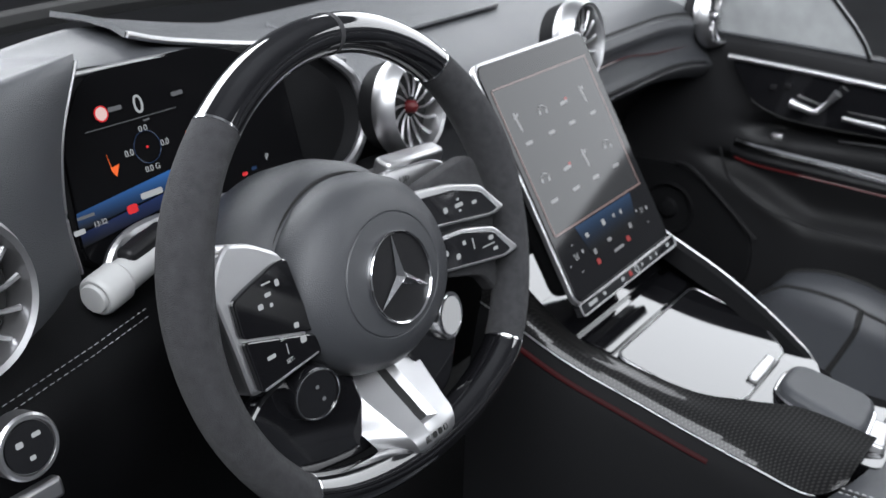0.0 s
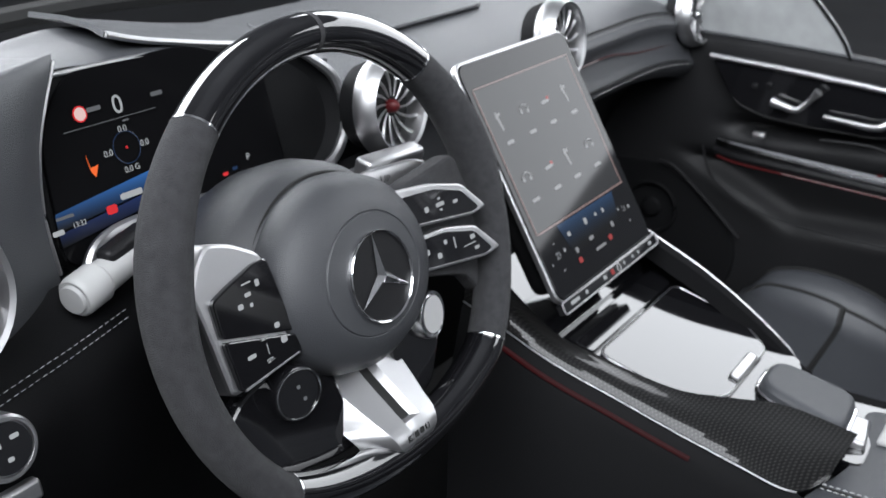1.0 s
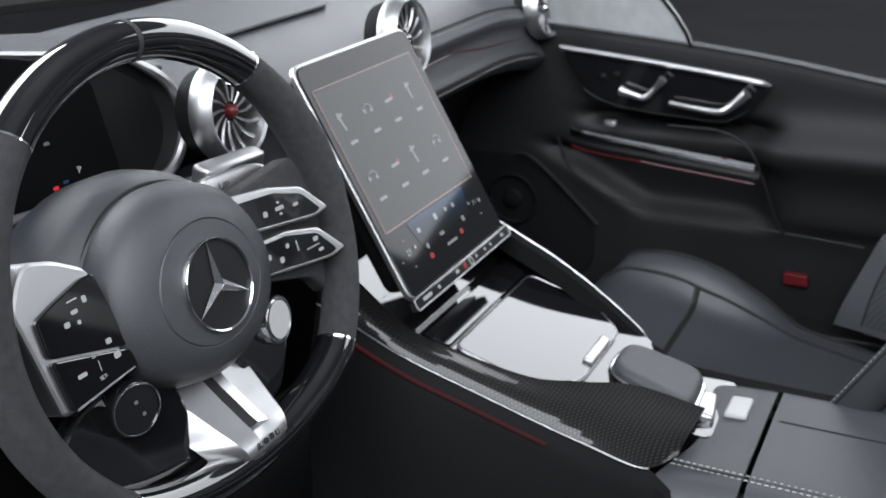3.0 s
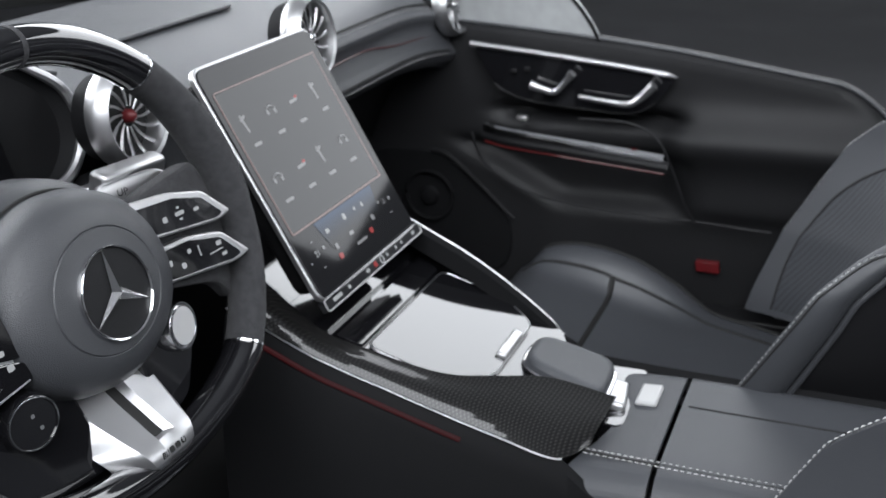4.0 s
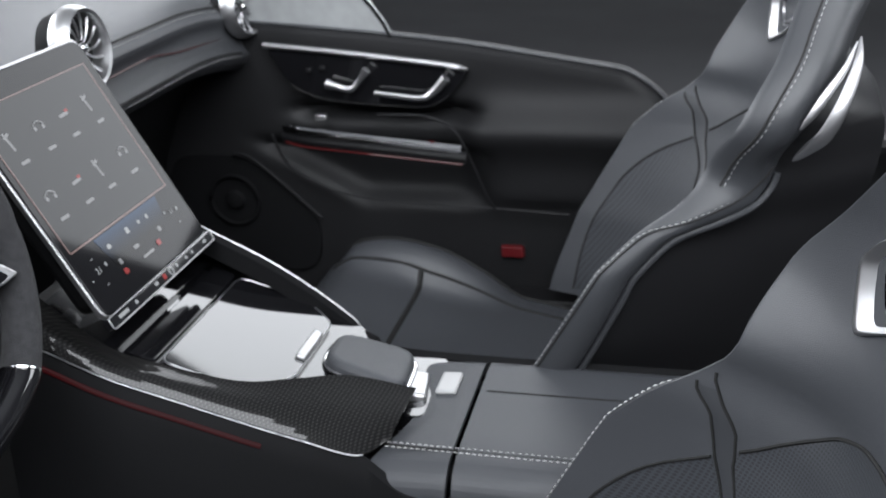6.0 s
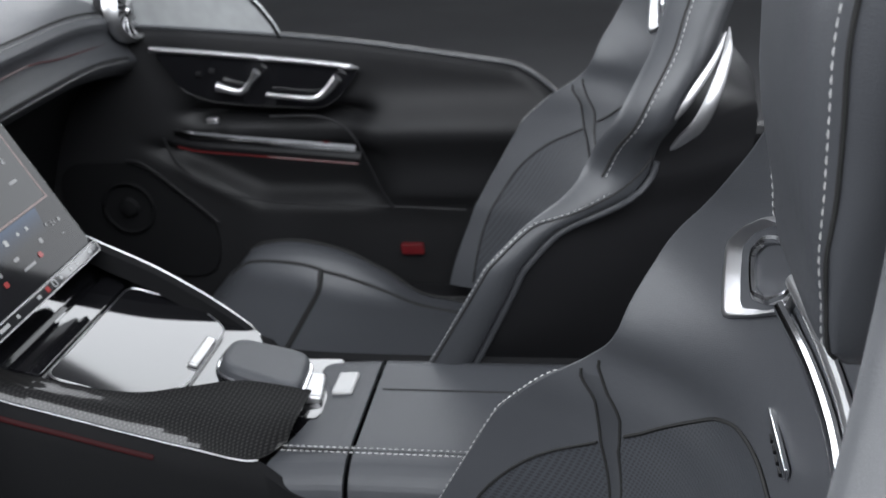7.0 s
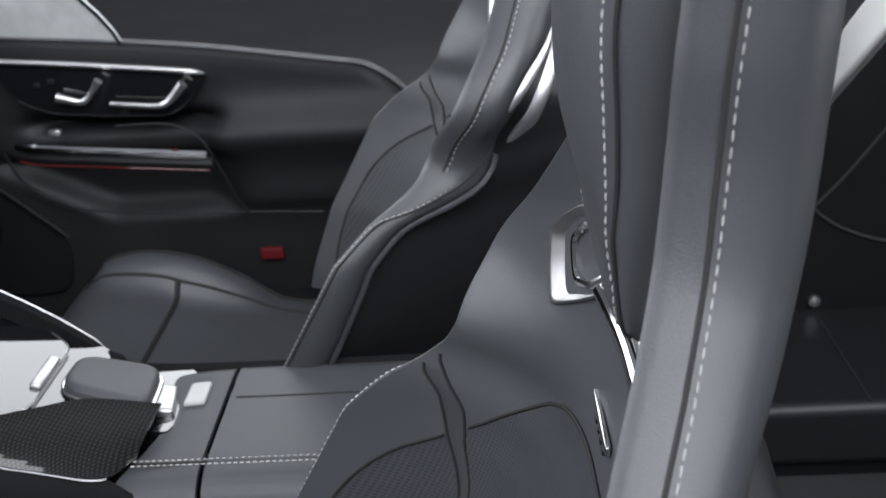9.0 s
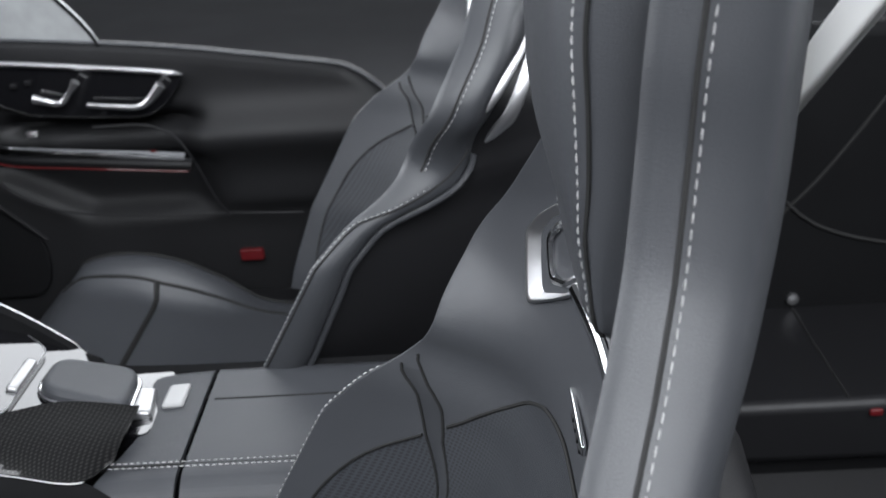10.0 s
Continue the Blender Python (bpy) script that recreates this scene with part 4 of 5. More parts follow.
part("lock_key", rbox(0.012, 0.020, 0.010, 0.003, pose(0.642, 0.378, 0.478)), SILVER, door, "small silver lock key")
part("red_lamp", rbox(0.003, 0.008, 0.004, 0.001, pose(0.612, 0.185, 0.449)), REDLIT, pull)
door_plate("reflector", [(0.092, 0.247), (0.054, 0.247), (0.052, 0.229), (0.090, 0.229)], 0.02, 0.672, RED, door, 0.003, 0.001, "red reflector")
part("speaker_edge", tube(spline([(0.668, 0.555, 0.402), (0.668, 0.525, 0.395), (0.668, 0.474, 0.353), (0.668, 0.405, 0.288)], 20), 0.0028, 8), SHELL, door)
spk = door_plate("speaker", [(0.69, 0.395), (0.545, 0.398), (0.474, 0.348), (0.41, 0.285), (0.42, 0.18), (0.69, 0.18)], 0.02, 0.676, DARK, door, 0.06, 0.003, "dark perforated speaker cover")
part("speaker_ring", tube([(0.6695, 0.565 + 0.045 * math.cos(a), 0.315 + 0.045 * math.sin(a)) for a in np.linspace(0, 2 * math.pi, 36, endpoint=False)], 0.003, 6, True), DARK, spk)
part("speaker_dust_cap", lathe([(0.018, 0), (0.014, 0.006), (0.001, 0.008)], Matrix.Translation((0.672, 0.565, 0.315)) @ pose(0, 0, 0, 0, -90, 0), 24), DARK, spk)
part("scuff_plate", rbox(0.05, 0.30, 0.012, 0.004, pose(0.655, -0.03, 0.165)), SHELL, door)
# thin tubes added to draw the soft highlit edges of pocket and armrest
part("edge_line", tube(spline([(0.662, 0.477, 0.441), (0.660, 0.456, 0.392), (0.658, 0.407, 0.358), (0.658, 0.338, 0.336), (0.655, 0.21, 0.326), (0.655, 0.097, 0.323), (0.655, -0.025, 0.317)], 40), 0.0022, 8), SHELL, door, "added line for the soft highlit edge of the pocket")
part("edge_line", tube(spline([(0.650, 0.285, 0.481), (0.648, 0.201, 0.480), (0.643, 0.155, 0.457), (0.643, 0.129, 0.406), (0.645, 0.111, 0.358), (0.650, 0.093, 0.322)], 30), 0.0022, 8), SHELL, door)
# sail on the sill in the window's front corner, its bright reflection painted pale
sail = thing("window_sail", "sail in the front corner of the passenger window, its bright reflection painted pale", "trim panel")
SAIL = [(0.262, 0.600), (0.272, 0.622), (0.290, 0.648), (0.324, 0.687), (0.380, 0.742), (0.460, 0.805), (0.60, 0.87), (0.62, 0.60), (0.45, 0.585)]
part("panel", slab(rounded([(-y, z) for y, z in SAIL], 0.008, 4), 0.014, Matrix.Translation((0.018, 0, 0)) @ DP, 0.003, 3), material("painted_sail_reflection", (0.34, 0.35, 0.355), 0.32, metal=0.25, grain=0.15, size=300, wear=0.35, blotch=22), sail)
part("edge", tube([(0.681, y, z) for y, z in SAIL[:7]], 0.003, 8), DARK, sail, "black rubber edge")

# ---------------------------------------------------------------- stalk, paddle and column trim
stalk = thing("indicator_stalk", "pale grey indicator stalk behind the steering wheel", "stalk")
A, B = Vector((-0.552, 0.482, 0.641)), Vector((-0.455, 0.500, 0.655))
d = (B - A).normalized()
SM = Matrix.Translation(A) @ d.to_track_quat("Z", "Y").to_matrix().to_4x4()
part("body", lathe([(0.0136, 0.0), (0.0150, 0.0015), (0.0156, 0.005), (0.0156, 0.024), (0.0132, 0.027), (0.0124, 0.055), (0.0125, 0.062), (0.0125, 0.10)], SM, 32), WHITEPL, stalk, "pale grey barrel")
part("groove", lathe([(0.0118, -0.0002), (0.0118, 0.0012), (0.0134, 0.0012), (0.0134, -0.0002)], SM, 32, False), SEAM, stalk)
part("end_button", lathe([(0.0112, 0.001), (0.0112, -0.002), (0.0105, -0.0030), (0.001, -0.0032)], SM, 32), WHITEPL, stalk, "pale end button")
part("sleeve", rbox(0.016, 0.022, 0.050, 0.005, SM @ pose(0, 0.008, 0.060)), SHELL, stalk)
for k in range(5):
    part("rib", rbox(0.0012, 0.012, 0.0008, 0.0003, SM @ pose(0.0155, -0.004, 0.010 + 0.003 * k)), SILVER, stalk)
column = thing("steering_column", "dark steering column cover behind the wheel", "steering column")
part("cover", tube([(-0.37, 0.40, 0.605), (-0.37, 0.50, 0.59), (-0.37, 0.64, 0.57)], [0.055, 0.06, 0.07], 24), DARK, column)
paddle = thing("shift_paddle", "satin silver shift paddle marked UP behind the wheel", "paddle")
PM = Matrix.Translation((-0.243, 0.428, 0.650)) @ pose(0, 0, 0, 90 - 14, 0, 0) @ pose(0, 0, 0, 0, -18, -6)
part("blade", slab(rounded([(-0.036, -0.011), (0.034, -0.013), (0.036, 0.010), (0.024, 0.015), (-0.034, 0.012)], 0.008, 5), 0.010, PM, 0.003, 3), SILVER, paddle)
letters("UP", 0.009, PM @ pose(-0.012, 0.002, 0.0002), SEAM, paddle)
part("arm", rbox(0.04, 0.012, 0.016, 0.004, PM @ pose(-0.012, -0.016, -0.014)), SILVER, paddle)
trimbar = thing("dash_trim", "satin silver trim bar with small keys on the dash", "trim")
part("bar", rbox(0.085, 0.020, 0.026, 0.005, pose(-0.222, 0.452, 0.655, 14, 4, 0)), SILVER, trimbar)
part("rail", tube(spline([(-0.24, 0.462, 0.653), (-0.28, 0.49, 0.643), (-0.33, 0.52, 0.632)], 12), 0.008, 8, flat=0.7), SILVER, trimbar)
lightsw = thing("light_switch", "round silver light switch on the knee panel", "switch")
LM = Matrix.Translation((-0.664, 0.412, 0.604)) @ pose(0, 0, 0, 80, 0, 0)
part("ring", lathe([(0.021, -0.01), (0.021, 0.003), (0.0195, 0.005), (0.0175, 0.005), (0.0168, 0.003), (0.001, 0.003)], LM, 36), SILVER, lightsw)
part("face", lathe([(0.0165, 0.003), (0.016, 0.0045), (0.001, 0.0045)], LM, 36), GLOSS, lightsw)
for x, y, w, h in ((-0.006, 0.004, 0.005, 0.004), (0.006, 0.006, 0.006, 0.003), (0.0, -0.007, 0.004, 0.003)):
    bar(w, h, LM @ pose(x, y, 0.0048), MARK, lightsw)
part("lever", rbox(0.04, 0.014, 0.01, 0.003, LM @ pose(-0.006, -0.033, 0.0)), SILVER, lightsw)

shelf = thing("rear_bench", "dark grey leather rear bench beside the quarter panel", "bench")
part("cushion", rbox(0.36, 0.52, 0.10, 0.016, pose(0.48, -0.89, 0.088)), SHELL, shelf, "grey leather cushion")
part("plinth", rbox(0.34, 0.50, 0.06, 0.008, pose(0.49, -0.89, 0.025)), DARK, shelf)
part("seam", tube([(x, -0.80, 0.1385) for x in np.linspace(0.31, 0.65, 16)], 0.0018, 6), SEAM, shelf)
quarter = thing("quarter_panel", "dark leather quarter panel with crossing seams", "trim panel")
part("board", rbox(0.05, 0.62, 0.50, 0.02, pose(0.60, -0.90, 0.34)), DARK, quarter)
for pts in ([(-0.62, 0.20), (-0.80, 0.33), (-0.98, 0.58)], [(-0.66, 0.55), (-0.80, 0.30), (-1.05, 0.22)]):
    part("seam", tube(spline([(0.574, y, z) for y, z in pts], 16), 0.003, 6), SEAM, quarter)
part("bolt", lathe([(0.010, 0), (0.009, 0.006), (0.001, 0.008)], pose(0.575, -0.80, 0.155, 0, -90, 0), 16), SILVER, quarter, "small silver bolt")
strut = thing("roll_strut", "pale diagonal strut behind the front seats", "strut")
part("bar", rbox(0.058, 0.016, 0.74, 0.006, pose(0.35, -0.73, 0.600, 0, -53, 0)), material("white_paint", (0.74, 0.74, 0.73), 0.35, wear=0.04), strut)
lamp = thing("warning_reflector", "small red reflector on the rear bench", "reflector")
part("lens", rbox(0.006, 0.018, 0.010, 0.002, pose(0.298, -0.834, 0.121)), RED, lamp)


# ---------------------------------------------------------------- seats
# height: half width at the rim, y of the rim, y of the middle
BACK = [(0.16, 0.235, -0.030, -0.215), (0.29, 0.252, -0.074, -0.265), (0.36, 0.260, -0.114, -0.292), (0.43, 0.261, -0.154, -0.320), (0.47, 0.250, -0.195, -0.336), (0.505, 0.237, -0.242, -0.350),
        (0.53, 0.224, -0.260, -0.356), (0.555, 0.230, -0.271, -0.362), (0.585, 0.244, -0.290, -0.370), (0.615, 0.238, -0.306, -0.378), (0.65, 0.213, -0.326, -0.386), (0.68, 0.185, -0.338, -0.394),
        (0.71, 0.160, -0.350, -0.399), (0.75, 0.134, -0.362, -0.408), (0.80, 0.120, -0.369, -0.415), (0.85, 0.114, -0.374, -0.420), (0.92, 0.102, -0.385, -0.420), (0.945, 0.07, -0.400, -0.420)]
# height: width of the leather side from the rim back to the shell
SIDE = [(0.16, 0.046), (0.31, 0.046), (0.40, 0.040), (0.455, 0.034), (0.475, 0.036), (0.492, 0.048), (0.511, 0.060), (0.53, 0.066), (0.57, 0.060), (0.66, 0.060), (0.72, 0.066), (0.80, 0.070), (0.90, 0.066), (0.945, 0.04)]
# height: distance of the lower seam behind the rim
LOW_SEAM = [(0.16, 0.004), (0.42, 0.004), (0.475, 0.006), (0.490, 0.022), (0.508, 0.036), (0.524, 0.050), (0.552, 0.060)]
BAND_A = [(0.16, 0.66), (0.30, 0.685), (0.386, 0.748), (0.428, 0.828), (0.467, 0.905), (0.490, 0.984)]
BAND_B = [(0.16, 0.625), (0.30, 0.650), (0.391, 0.722), (0.440, 0.805), (0.458, 0.842), (0.485, 0.93), (0.501, 0.980)]
INSERT_U = [(0.17, 0.950), (0.26, 0.966), (0.35, 0.957), (0.375, 0.942), (0.395, 0.920), (0.413, 0.884), (0.430, 0.832)]
PANEL_TOP = [(0.0, 0.526), (0.25, 0.524), (0.388, 0.520), (0.517, 0.514), (0.611, 0.503), (0.662, 0.491), (0.736, 0.468), (0.81, 0.440)]
HEAD = [(0.681, 0.070, -0.372), (0.685, 0.082, -0.360), (0.693, 0.0875, -0.353), (0.705, 0.0885, -0.351), (0.72, 0.089, -0.349), (0.745, 0.0895, -0.343), (0.775, 0.090, -0.336), (0.80, 0.090, -0.333), (0.85, 0.090, -0.332), (0.90, 0.086, -0.339), (0.925, 0.072, -0.354), (0.935, 0.04, -0.375)]


def back_y(u, z):
    """Front face of the backrest; u runs from -1 to 1 across it."""
    w, yr, yc = lerp_table(BACK, z)
    a = min(1.0, abs(u))
    return yc + (yr - yc) * a ** (4.6 - 2.2 * sig((z - 0.53) / 0.02))


def back_p(u, z, lift=0.0):
    return Vector((u * lerp_table(BACK, z)[0], back_y(u, z) + lift, z))


def side_p(z, back, sgn, lift=0.0):
    """A place on the leather side, that many metres behind the rim."""
    w, yr, yc = lerp_table(BACK, z)
    k = back / lerp_table(SIDE, z)[0]
    bulge = 0.013 * math.sin(math.pi * min(1.0, 0.12 + 0.75 * k)) if k < 1 else 0.0
    roll = (0.004 + 0.016 * sig((z - 0.55) / 0.012)) * max(0.0, (k - 0.62) / 0.38) ** 2.2
    return Vector((sgn * (w + bulge - roll + lift), yr - back, z - 0.2 * back))


def side_end(z, sgn):
    """Where the leather of the side meets the shell: it wraps round to the rear at the neck."""
    return side_p(z, lerp_table(SIDE, z)[0], sgn) + Vector((-sgn * 0.028, -0.008, 0)) * sig((z - 0.58) / 0.01)


def head_p(a, z):
    hw, yf = lerp_table(HEAD, z)
    c, s = math.cos(a), math.sin(a)
    return Vector((hw * math.copysign(abs(c) ** 0.5, c), -0.40 + (yf + 0.40) * abs(s) ** (0.10 + 0.45 * sig((z - 0.755) / 0.012)) * (1 if s > 0 else -0.4), z))


def sewn(line, normal, s, r=0.0013, thread=True, off=(0, 0, 0)):
    """A sunk seam and, beside it, a row of pale stitches."""
    part("seam", tube(line, r, 6, up=(0, 1, 0)), SEAM, s)
    if thread:
        part("stitching", stitches([p + Vector(off) for p in line], 0.0044, 0.0026, 0.00050, normal), THREAD, s, "pale stitching")


def belt_bezel(s, sg):
    """Bright frame of the belt opening beside the neck, with its pocket and grille."""
    def face(x, z, lift):
        w = lerp_table(BACK, z)[0]
        return Vector((sg * x, back_y(min(0.98, x / w), z) + lift, z))

    out = rounded([(0.164, 0.579), (0.177, 0.604), (0.184, 0.632), (0.170, 0.651), (0.144, 0.670), (0.108, 0.676), (0.082, 0.650), (0.092, 0.622), (0.131, 0.598)], 0.007, 3)
    inn = rounded([(0.143, 0.609), (0.152, 0.622), (0.158, 0.638), (0.147, 0.652), (0.130, 0.660), (0.110, 0.661), (0.094, 0.648), (0.098, 0.632), (0.121, 0.614)], 0.006, 3)
    rows = []
    for k, lift in ((0.0, -0.001), (0.04, 0.004), (0.14, 0.0065), (0.26, 0.006), (0.42, 0.0005), (0.72, -0.002), (0.90, 0.001), (1.0, 0.0)):
        rows.append([face(a[0] + (b[0] - a[0]) * k, a[1] + (b[1] - a[1]) * k, lift) for a, b in zip(out, inn)])
    bez = part("bezel", grid(rows, True), SILVER, s, "bright frame of the belt opening", flat_angle=60)
    ring = [face(x, z, 0.0) for x, z in inn]
    mid = sum(ring, Vector()) / len(ring)
    part("pocket", grid([ring, [p.lerp(mid, 0.12) + Vector((0, -0.014, 0)) for p in ring], [p.lerp(mid, 0.96) + Vector((0, -0.016, 0)) for p in ring]], True), SILVER, bez)
    part("inner_frame", tube([p.lerp(mid, 0.06) + Vector((0, 0.001, 0)) for p in ring], 0.0035, 8, True, up=(0, 1, 0)), CHROME, bez)
    for k in range(8):
        c = mid + Vector((-sg * 0.010, -0.010, -0.016 + 0.0042 * k))
        part("grille_bar", tube([c + Vector((-0.016, 0, 0)), c + Vector((0.016, 0, 0))], 0.0013, 5), SHELL, bez)


def seat(name, label, at):
    s = thing(name, label, "car seat", (0, 0, 0), group="front seats")
    zs = list(np.linspace(0.16, 0.94, 80))
    part("backrest", grid([[back_p(u, z) for u in np.linspace(-1, 1, 61)] for z in zs]), LEATHER, s, "black leather backrest with stitched bolsters")
    for sg in (-1, 1):
        rows = []
        for z in zs:
            rim, wide = back_p(sg, z), lerp_table(SIDE, z)[0]
            wrap = [side_p(z, wide, sg) + Vector((-sg * 0.008, -0.005, 0)) * sig((z - 0.58) / 0.01), side_end(z, sg)]
            rows.append([rim, rim + Vector((sg * 0.0022, 0.0006, 0))] + [side_p(z, wide * k, sg) for k in (0.04, 0.1, 0.2, 0.3, 0.4, 0.5, 0.6, 0.68, 0.75, 0.81, 0.86, 0.90, 0.94, 0.97, 1.0)] + wrap)
        part("bolster_side", grid(rows), LEATHER2, s, "smooth leather bolster side")
        # neck seam on the side, from the shoulder up
        sewn([side_p(z, 0.0195, sg, 0.0006) for z in np.linspace(0.525, 0.92, 80)], (sg, 0.2, 0), s, off=(sg * 0.0003, -0.0042, 0))
        # bolster seam along the rim, crossing the side at the shoulder
        sewn([side_p(z, lerp_table(LOW_SEAM, z)[0], sg, 0.0008) for z in np.linspace(0.18, 0.552, 80)], (sg * 0.7, 0.6, 0.3), s, 0.0010, off=(-sg * 0.0012, 0.0034, 0.0008))
        # raised edge of the hard shell
        part("shell_edge", tube([side_p(z, lerp_table(SIDE, z)[0] + 0.003, sg, 0.008) for z in np.linspace(0.18, 0.545, 50)], 0.0036, 8, up=(0, 1, 0)), LEATHER2, s)
        # two bright blades on the shell beside the neck
        for rows_, rad in (([(0.587, 0.058), (0.604, 0.061), (0.621, 0.063), (0.643, 0.066), (0.664, 0.067)], 0.0038), ([(0.549, 0.078), (0.565, 0.083), (0.582, 0.085), (0.611, 0.083), (0.645, 0.076), (0.668, 0.069)], 0.0068)):
            line = spline([Vector((sg * (lerp_table(BACK, z)[0] + 0.008), lerp_table(BACK, z)[1] - b, z)) for z, b in rows_], 24)
            part("shell_trim", tube(line, [0.0008 + rad * math.sin(math.pi * (i / 24) ** 0.8) ** 0.8 for i in range(25)], 10, flat=0.55, up=(1, 0, 0)), SILVER, s, "bright blade on the shell edge")
        belt_bezel(s, sg)
        for tab in (BAND_A, BAND_B):
            part("seam", tube([back_p(sg * lerp_table(tab, z)[0], z, 0.0004) for z in np.linspace(0.18, tab[-1][0], 50)], 0.0016, 6, up=(0, 1, 0)), SEAM, s)
        rows = []
        for z in np.linspace(0.18, 0.487, 40):
            a, b = lerp_table(BAND_A, z)[0], lerp_table(BAND_B, z)[0]
            rows.append([back_p(sg * (b + (a - b) * q), z, 0.0014 * math.sin(math.pi * q) ** 0.6) for q in np.linspace(0, 1, 7)])
        part("band", grid(rows), LEATHER2, s, "raised leather band across the bolster")
        ins = []
        for z in np.linspace(0.17, 0.429, 26):
            ui, uo = lerp_table(BAND_A, z)[0] + 0.004, lerp_table(INSERT_U, z)[0]
            ins.append([back_p(sg * (ui + (max(uo, ui + 0.002) - ui) * q), z, 0.0010) for q in np.linspace(0, 1, 12)])
        part("side_insert", grid(ins), PERF, s, "perforated leather bolster insert")
        part("seam", tube([r[-1] + Vector((0, 0.0004, 0)) for r in ins], 0.0015, 6, up=(0, 1, 0)), SEAM, s)

    def edge_u(k):
        return lerp_table(BAND_B, k)[0] - 0.006

    cols = np.linspace(-1, 1, 61)
    rows = []
    for k in np.linspace(0, 1, 30):
        row = []
        for c in cols:
            u = 0.80 * c
            top = lerp_table(PANEL_TOP, abs(u))[0]
            z = 0.17 + (top - 0.17) * k
            lim = edge_u(min(z, 0.44))
            row.append(back_p(max(-lim, min(lim, u)), z, 0.0012))
        rows.append(row)
    part("middle_insert", grid(rows), PERF, s, "perforated leather middle panel")
    part("seam", tube([back_p(u, lerp_table(PANEL_TOP, abs(u))[0] + 0.001, 0.0012) for u in np.linspace(-0.80, 0.80, 61)], 0.0017, 6, up=(0, 1, 0)), SEAM, s)
    plate_m = Matrix.Translation((0.038, back_y(0.15, 0.558) + 0.002, 0.558))
    badge = part("name_plate", rbox(0.070, 0.004, 0.0085, 0.0015, plate_m), CHROME, s, "slim chrome plate with raised marks")
    for k in range(4):
        part("raised_mark", rbox(0.007, 0.003, 0.004, 0.001, plate_m @ pose(-0.020 + 0.012 * k, 0.001, -0.0085)), SHELL, badge)
    # two bright rails that join the bezels under the head cushion
    for z0, rad, mt in ((0.617, 0.0062, CHROME), (0.637, 0.0056, SILVER)):
        line = [Vector((x, back_y(min(0.95, abs(x) / 0.235), z0) + 0.004, z0 - 0.001 + 0.006 * (abs(x) / 0.095) ** 4)) for x in np.linspace(-0.098, 0.098, 36)]
        part("yoke", tube(line, rad, 10, flat=0.75, up=(0, 1, 0)), mt, s, "bright rail under the head cushion")
    # hard shell of the back
    rows = []
    for z in zs:
        a, b = side_end(z, -1), side_end(z, 1)
        w, yr, yc = lerp_table(BACK, z)
        low = sig((0.60 - z) / 0.015)
        back = (a.y - 0.010) + (min(a.y - 0.02, yc - 0.09) - (a.y - 0.010)) * low
        half = b.x
        rows.append([a] + [Vector((half * q, a.y + (back - a.y) * d, z)) for q, d in ((-0.97, 0.10), (-0.85, 0.5), (-0.6, 1.0), (0, 1.1), (0.6, 1.0), (0.85, 0.5), (0.97, 0.10))] + [b])
    part("back_shell", grid(rows), SHELL, s, "dark hard back shell")
    # head cushion
    part("headrest", grid([[head_p(a, z) for a in np.linspace(0, 2 * math.pi, 40, endpoint=False)] for z, hw, yf in HEAD], True, True), LEATHER, s, "padded leather head cushion")
    for sg in (-1, 1):
        def head_a(z, x):
            """Angle at which a line keeps its distance from the middle."""
            q = min(0.97, x / lerp_table(HEAD, z)[0])
            return math.acos(sg * q * q)

        line = [head_p(head_a(z, 0.080), z) + Vector((sg * 0.0006, 0.0008, 0)) for z in np.linspace(0.695, 0.91, 60)]
        part("stitching", stitches(line, 0.0040, 0.0021, 0.00040, (sg * 0.7, 0.7, 0)), THREAD, s)
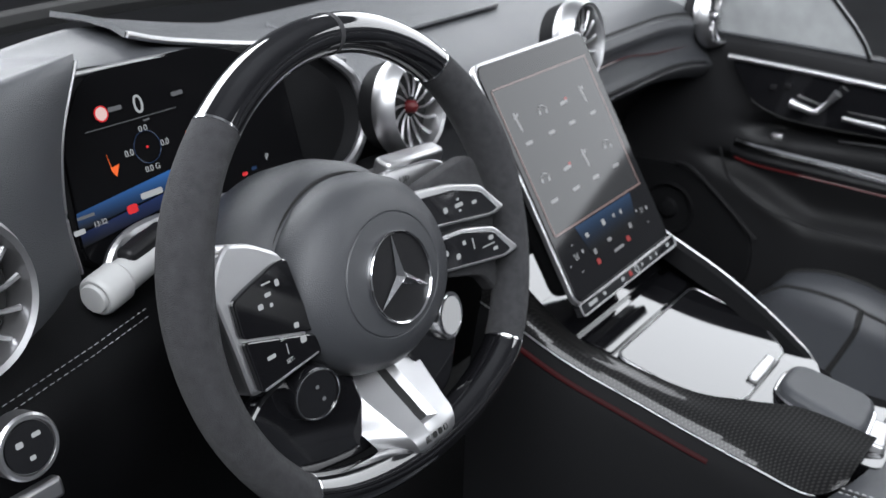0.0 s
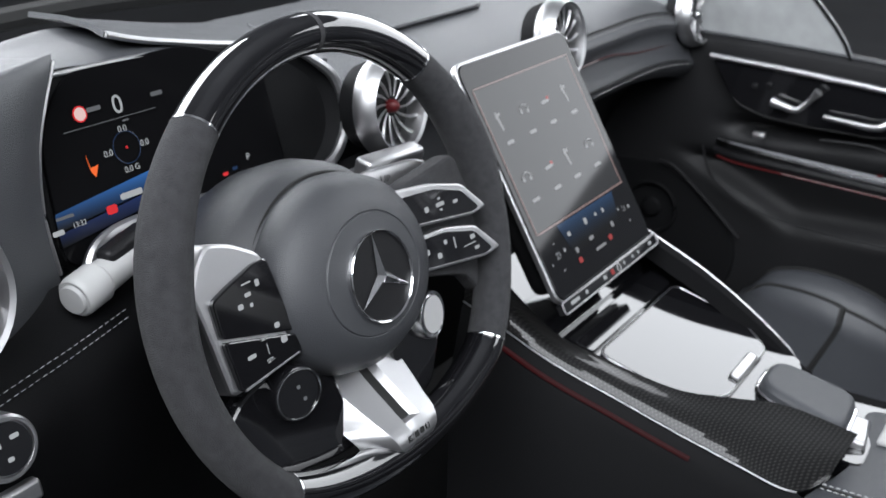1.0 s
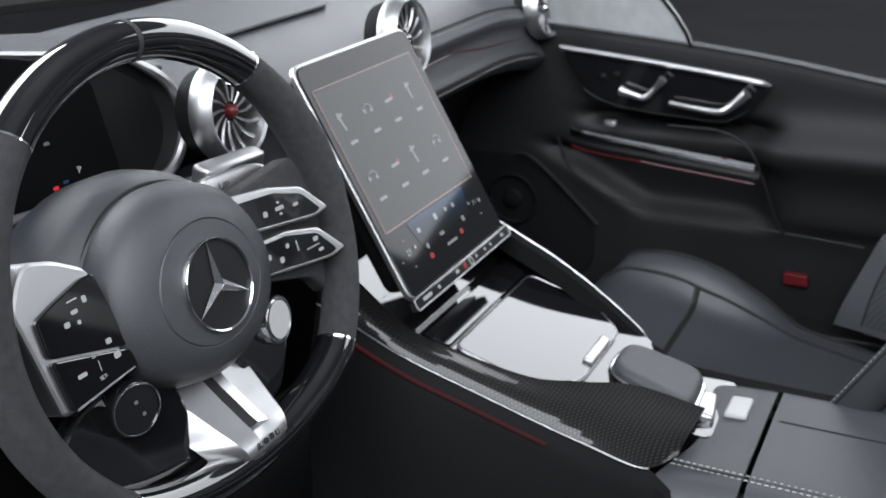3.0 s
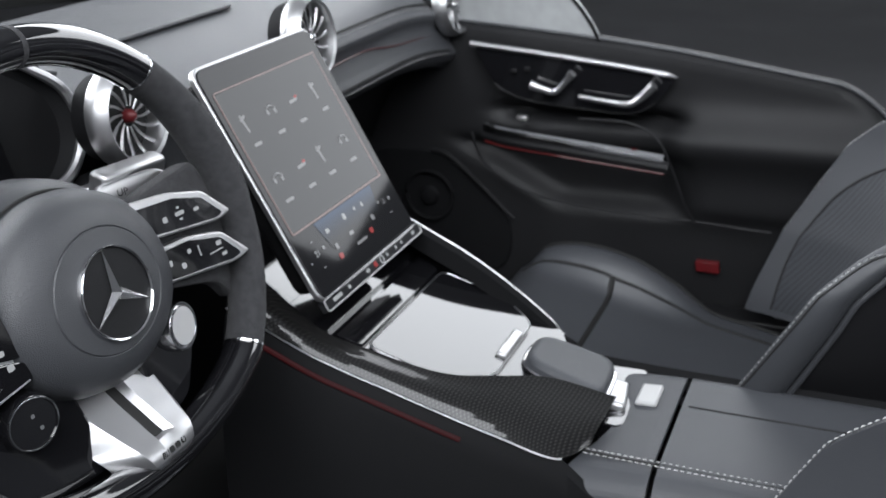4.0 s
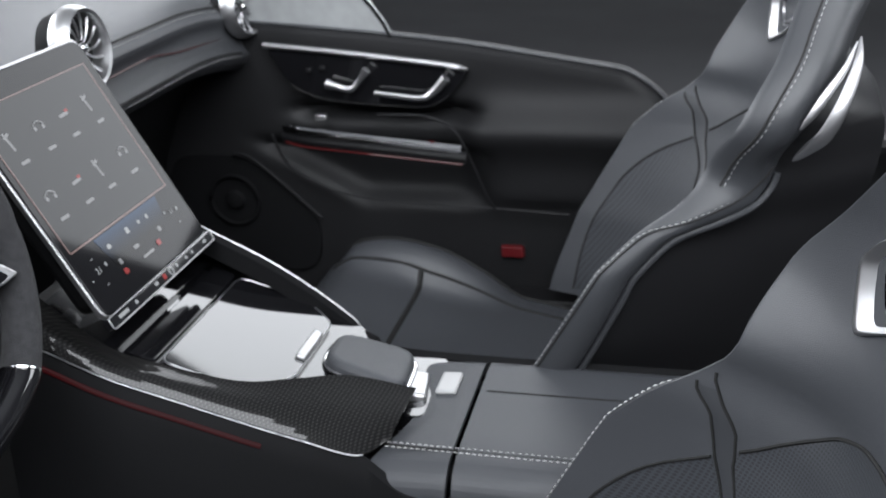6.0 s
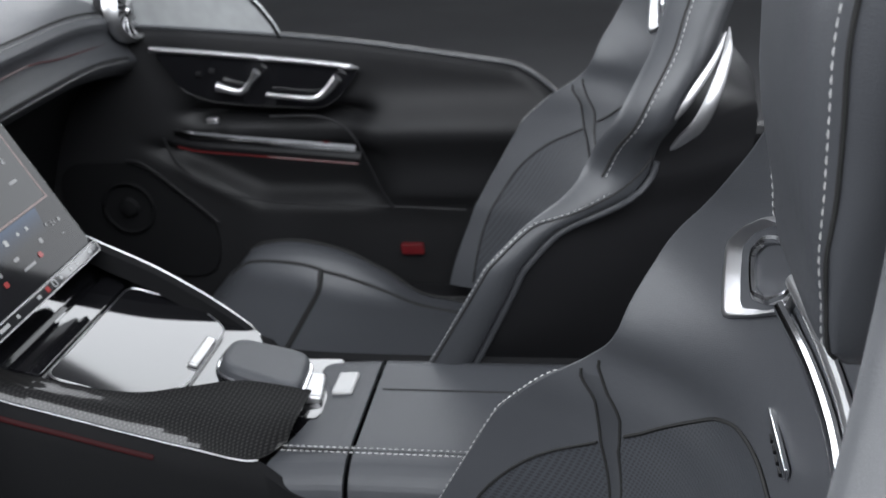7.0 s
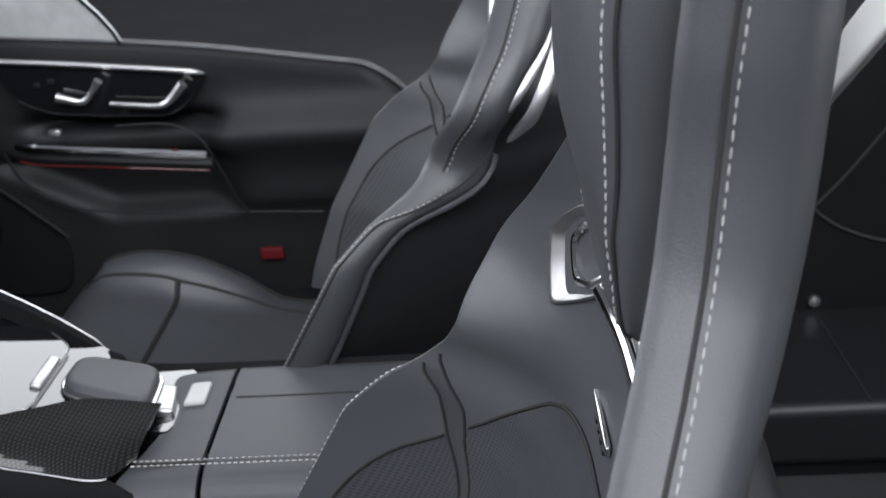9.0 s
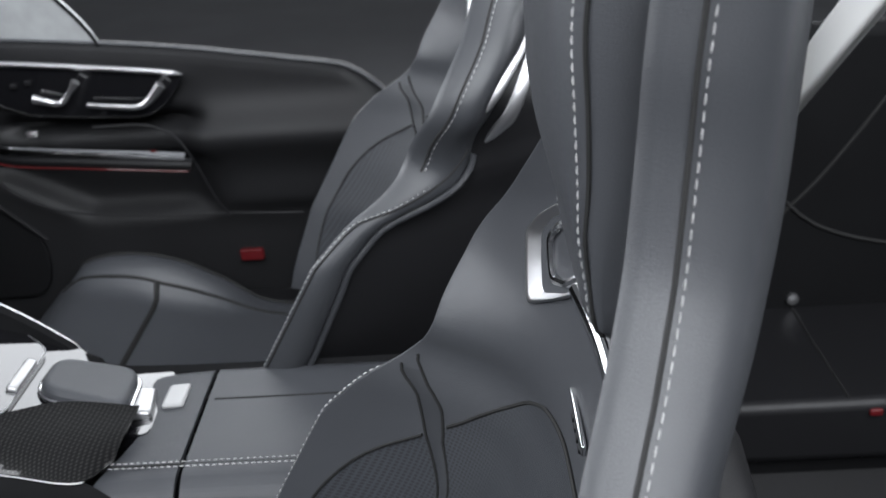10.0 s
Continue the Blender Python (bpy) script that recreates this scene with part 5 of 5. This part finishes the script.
        part("seam", tube([head_p(head_a(z, 0.0835), z) for z in np.linspace(0.689, 0.91, 60)], 0.0014, 6, up=(0, 1, 0)), SEAM, s)
    # seat cushion
    TOPZ = [(-0.20, 0.10), (-0.05, 0.13), (0.02, 0.15), (0.07, 0.187), (0.14, 0.225), (0.22, 0.242), (0.29, 0.232), (0.32, 0.198), (0.345, 0.16)]

    def cush(u, y):
        a = abs(u)
        mid = 0.104 + 0.11 * max(0, y + 0.20) / 0.55 + 0.010 * sig((y - 0.175) / 0.006) - 0.05 * max(0, (y - 0.27) / 0.08) ** 2
        k = sig((a - 0.70) / 0.032)
        z = mid + (max(mid, lerp_table(TOPZ, y)[0]) - mid) * k
        if a > 0.84:
            z -= 0.045 * ((a - 0.84) / 0.16) ** 2
        return Vector((u * 0.265, y, z))
    rows = []
    for y in np.linspace(-0.20, 0.335, 40):
        r = [cush(u, y) for u in np.linspace(-1, 1, 37)]
        rows.append([Vector((-0.272, y, 0.08))] + r + [Vector((0.272, y, 0.08))])
    rows.append([Vector((p.x * 0.98, 0.345, p.z - 0.014)) for p in rows[-1]])
    rows.append([Vector((p.x * 0.97, 0.348, min(p.z, 0.10))) for p in rows[-1]])
    part("cushion", grid(rows), LEATHER, s, "black leather seat cushion with raised bolsters")
    for sg in (-1, 1):
        part("seam", tube([cush(sg * 0.70, y) + Vector((0, 0, 0.0006)) for y in np.linspace(-0.18, 0.32, 30)], 0.0026, 6), SEAM, s)
        part("seam", tube([cush(sg * 0.86, y) + Vector((0, 0, 0.0006)) for y in np.linspace(-0.18, 0.30, 30)], 0.0026, 6), SEAM, s)
    part("seam", tube([cush(u, 0.17) + Vector((0, 0, 0.0004)) for u in np.linspace(-0.70, 0.70, 20)], 0.0045, 6), SEAM, s)
    part("base", rbox(0.40, 0.44, 0.10, 0.02, pose(0, 0.06, 0.06)), SHELL, s)
    s.matrix_world = Matrix.Translation(at)
    return s


driver = seat("front_seat", "black leather sports seat with perforated inserts and pale stitching", (-0.37, 0.0, 0.0))
pas = seat("front_seat", "black leather sports seat with bright shell trim and pale stitching", (0.37, 0.03, 0.045))
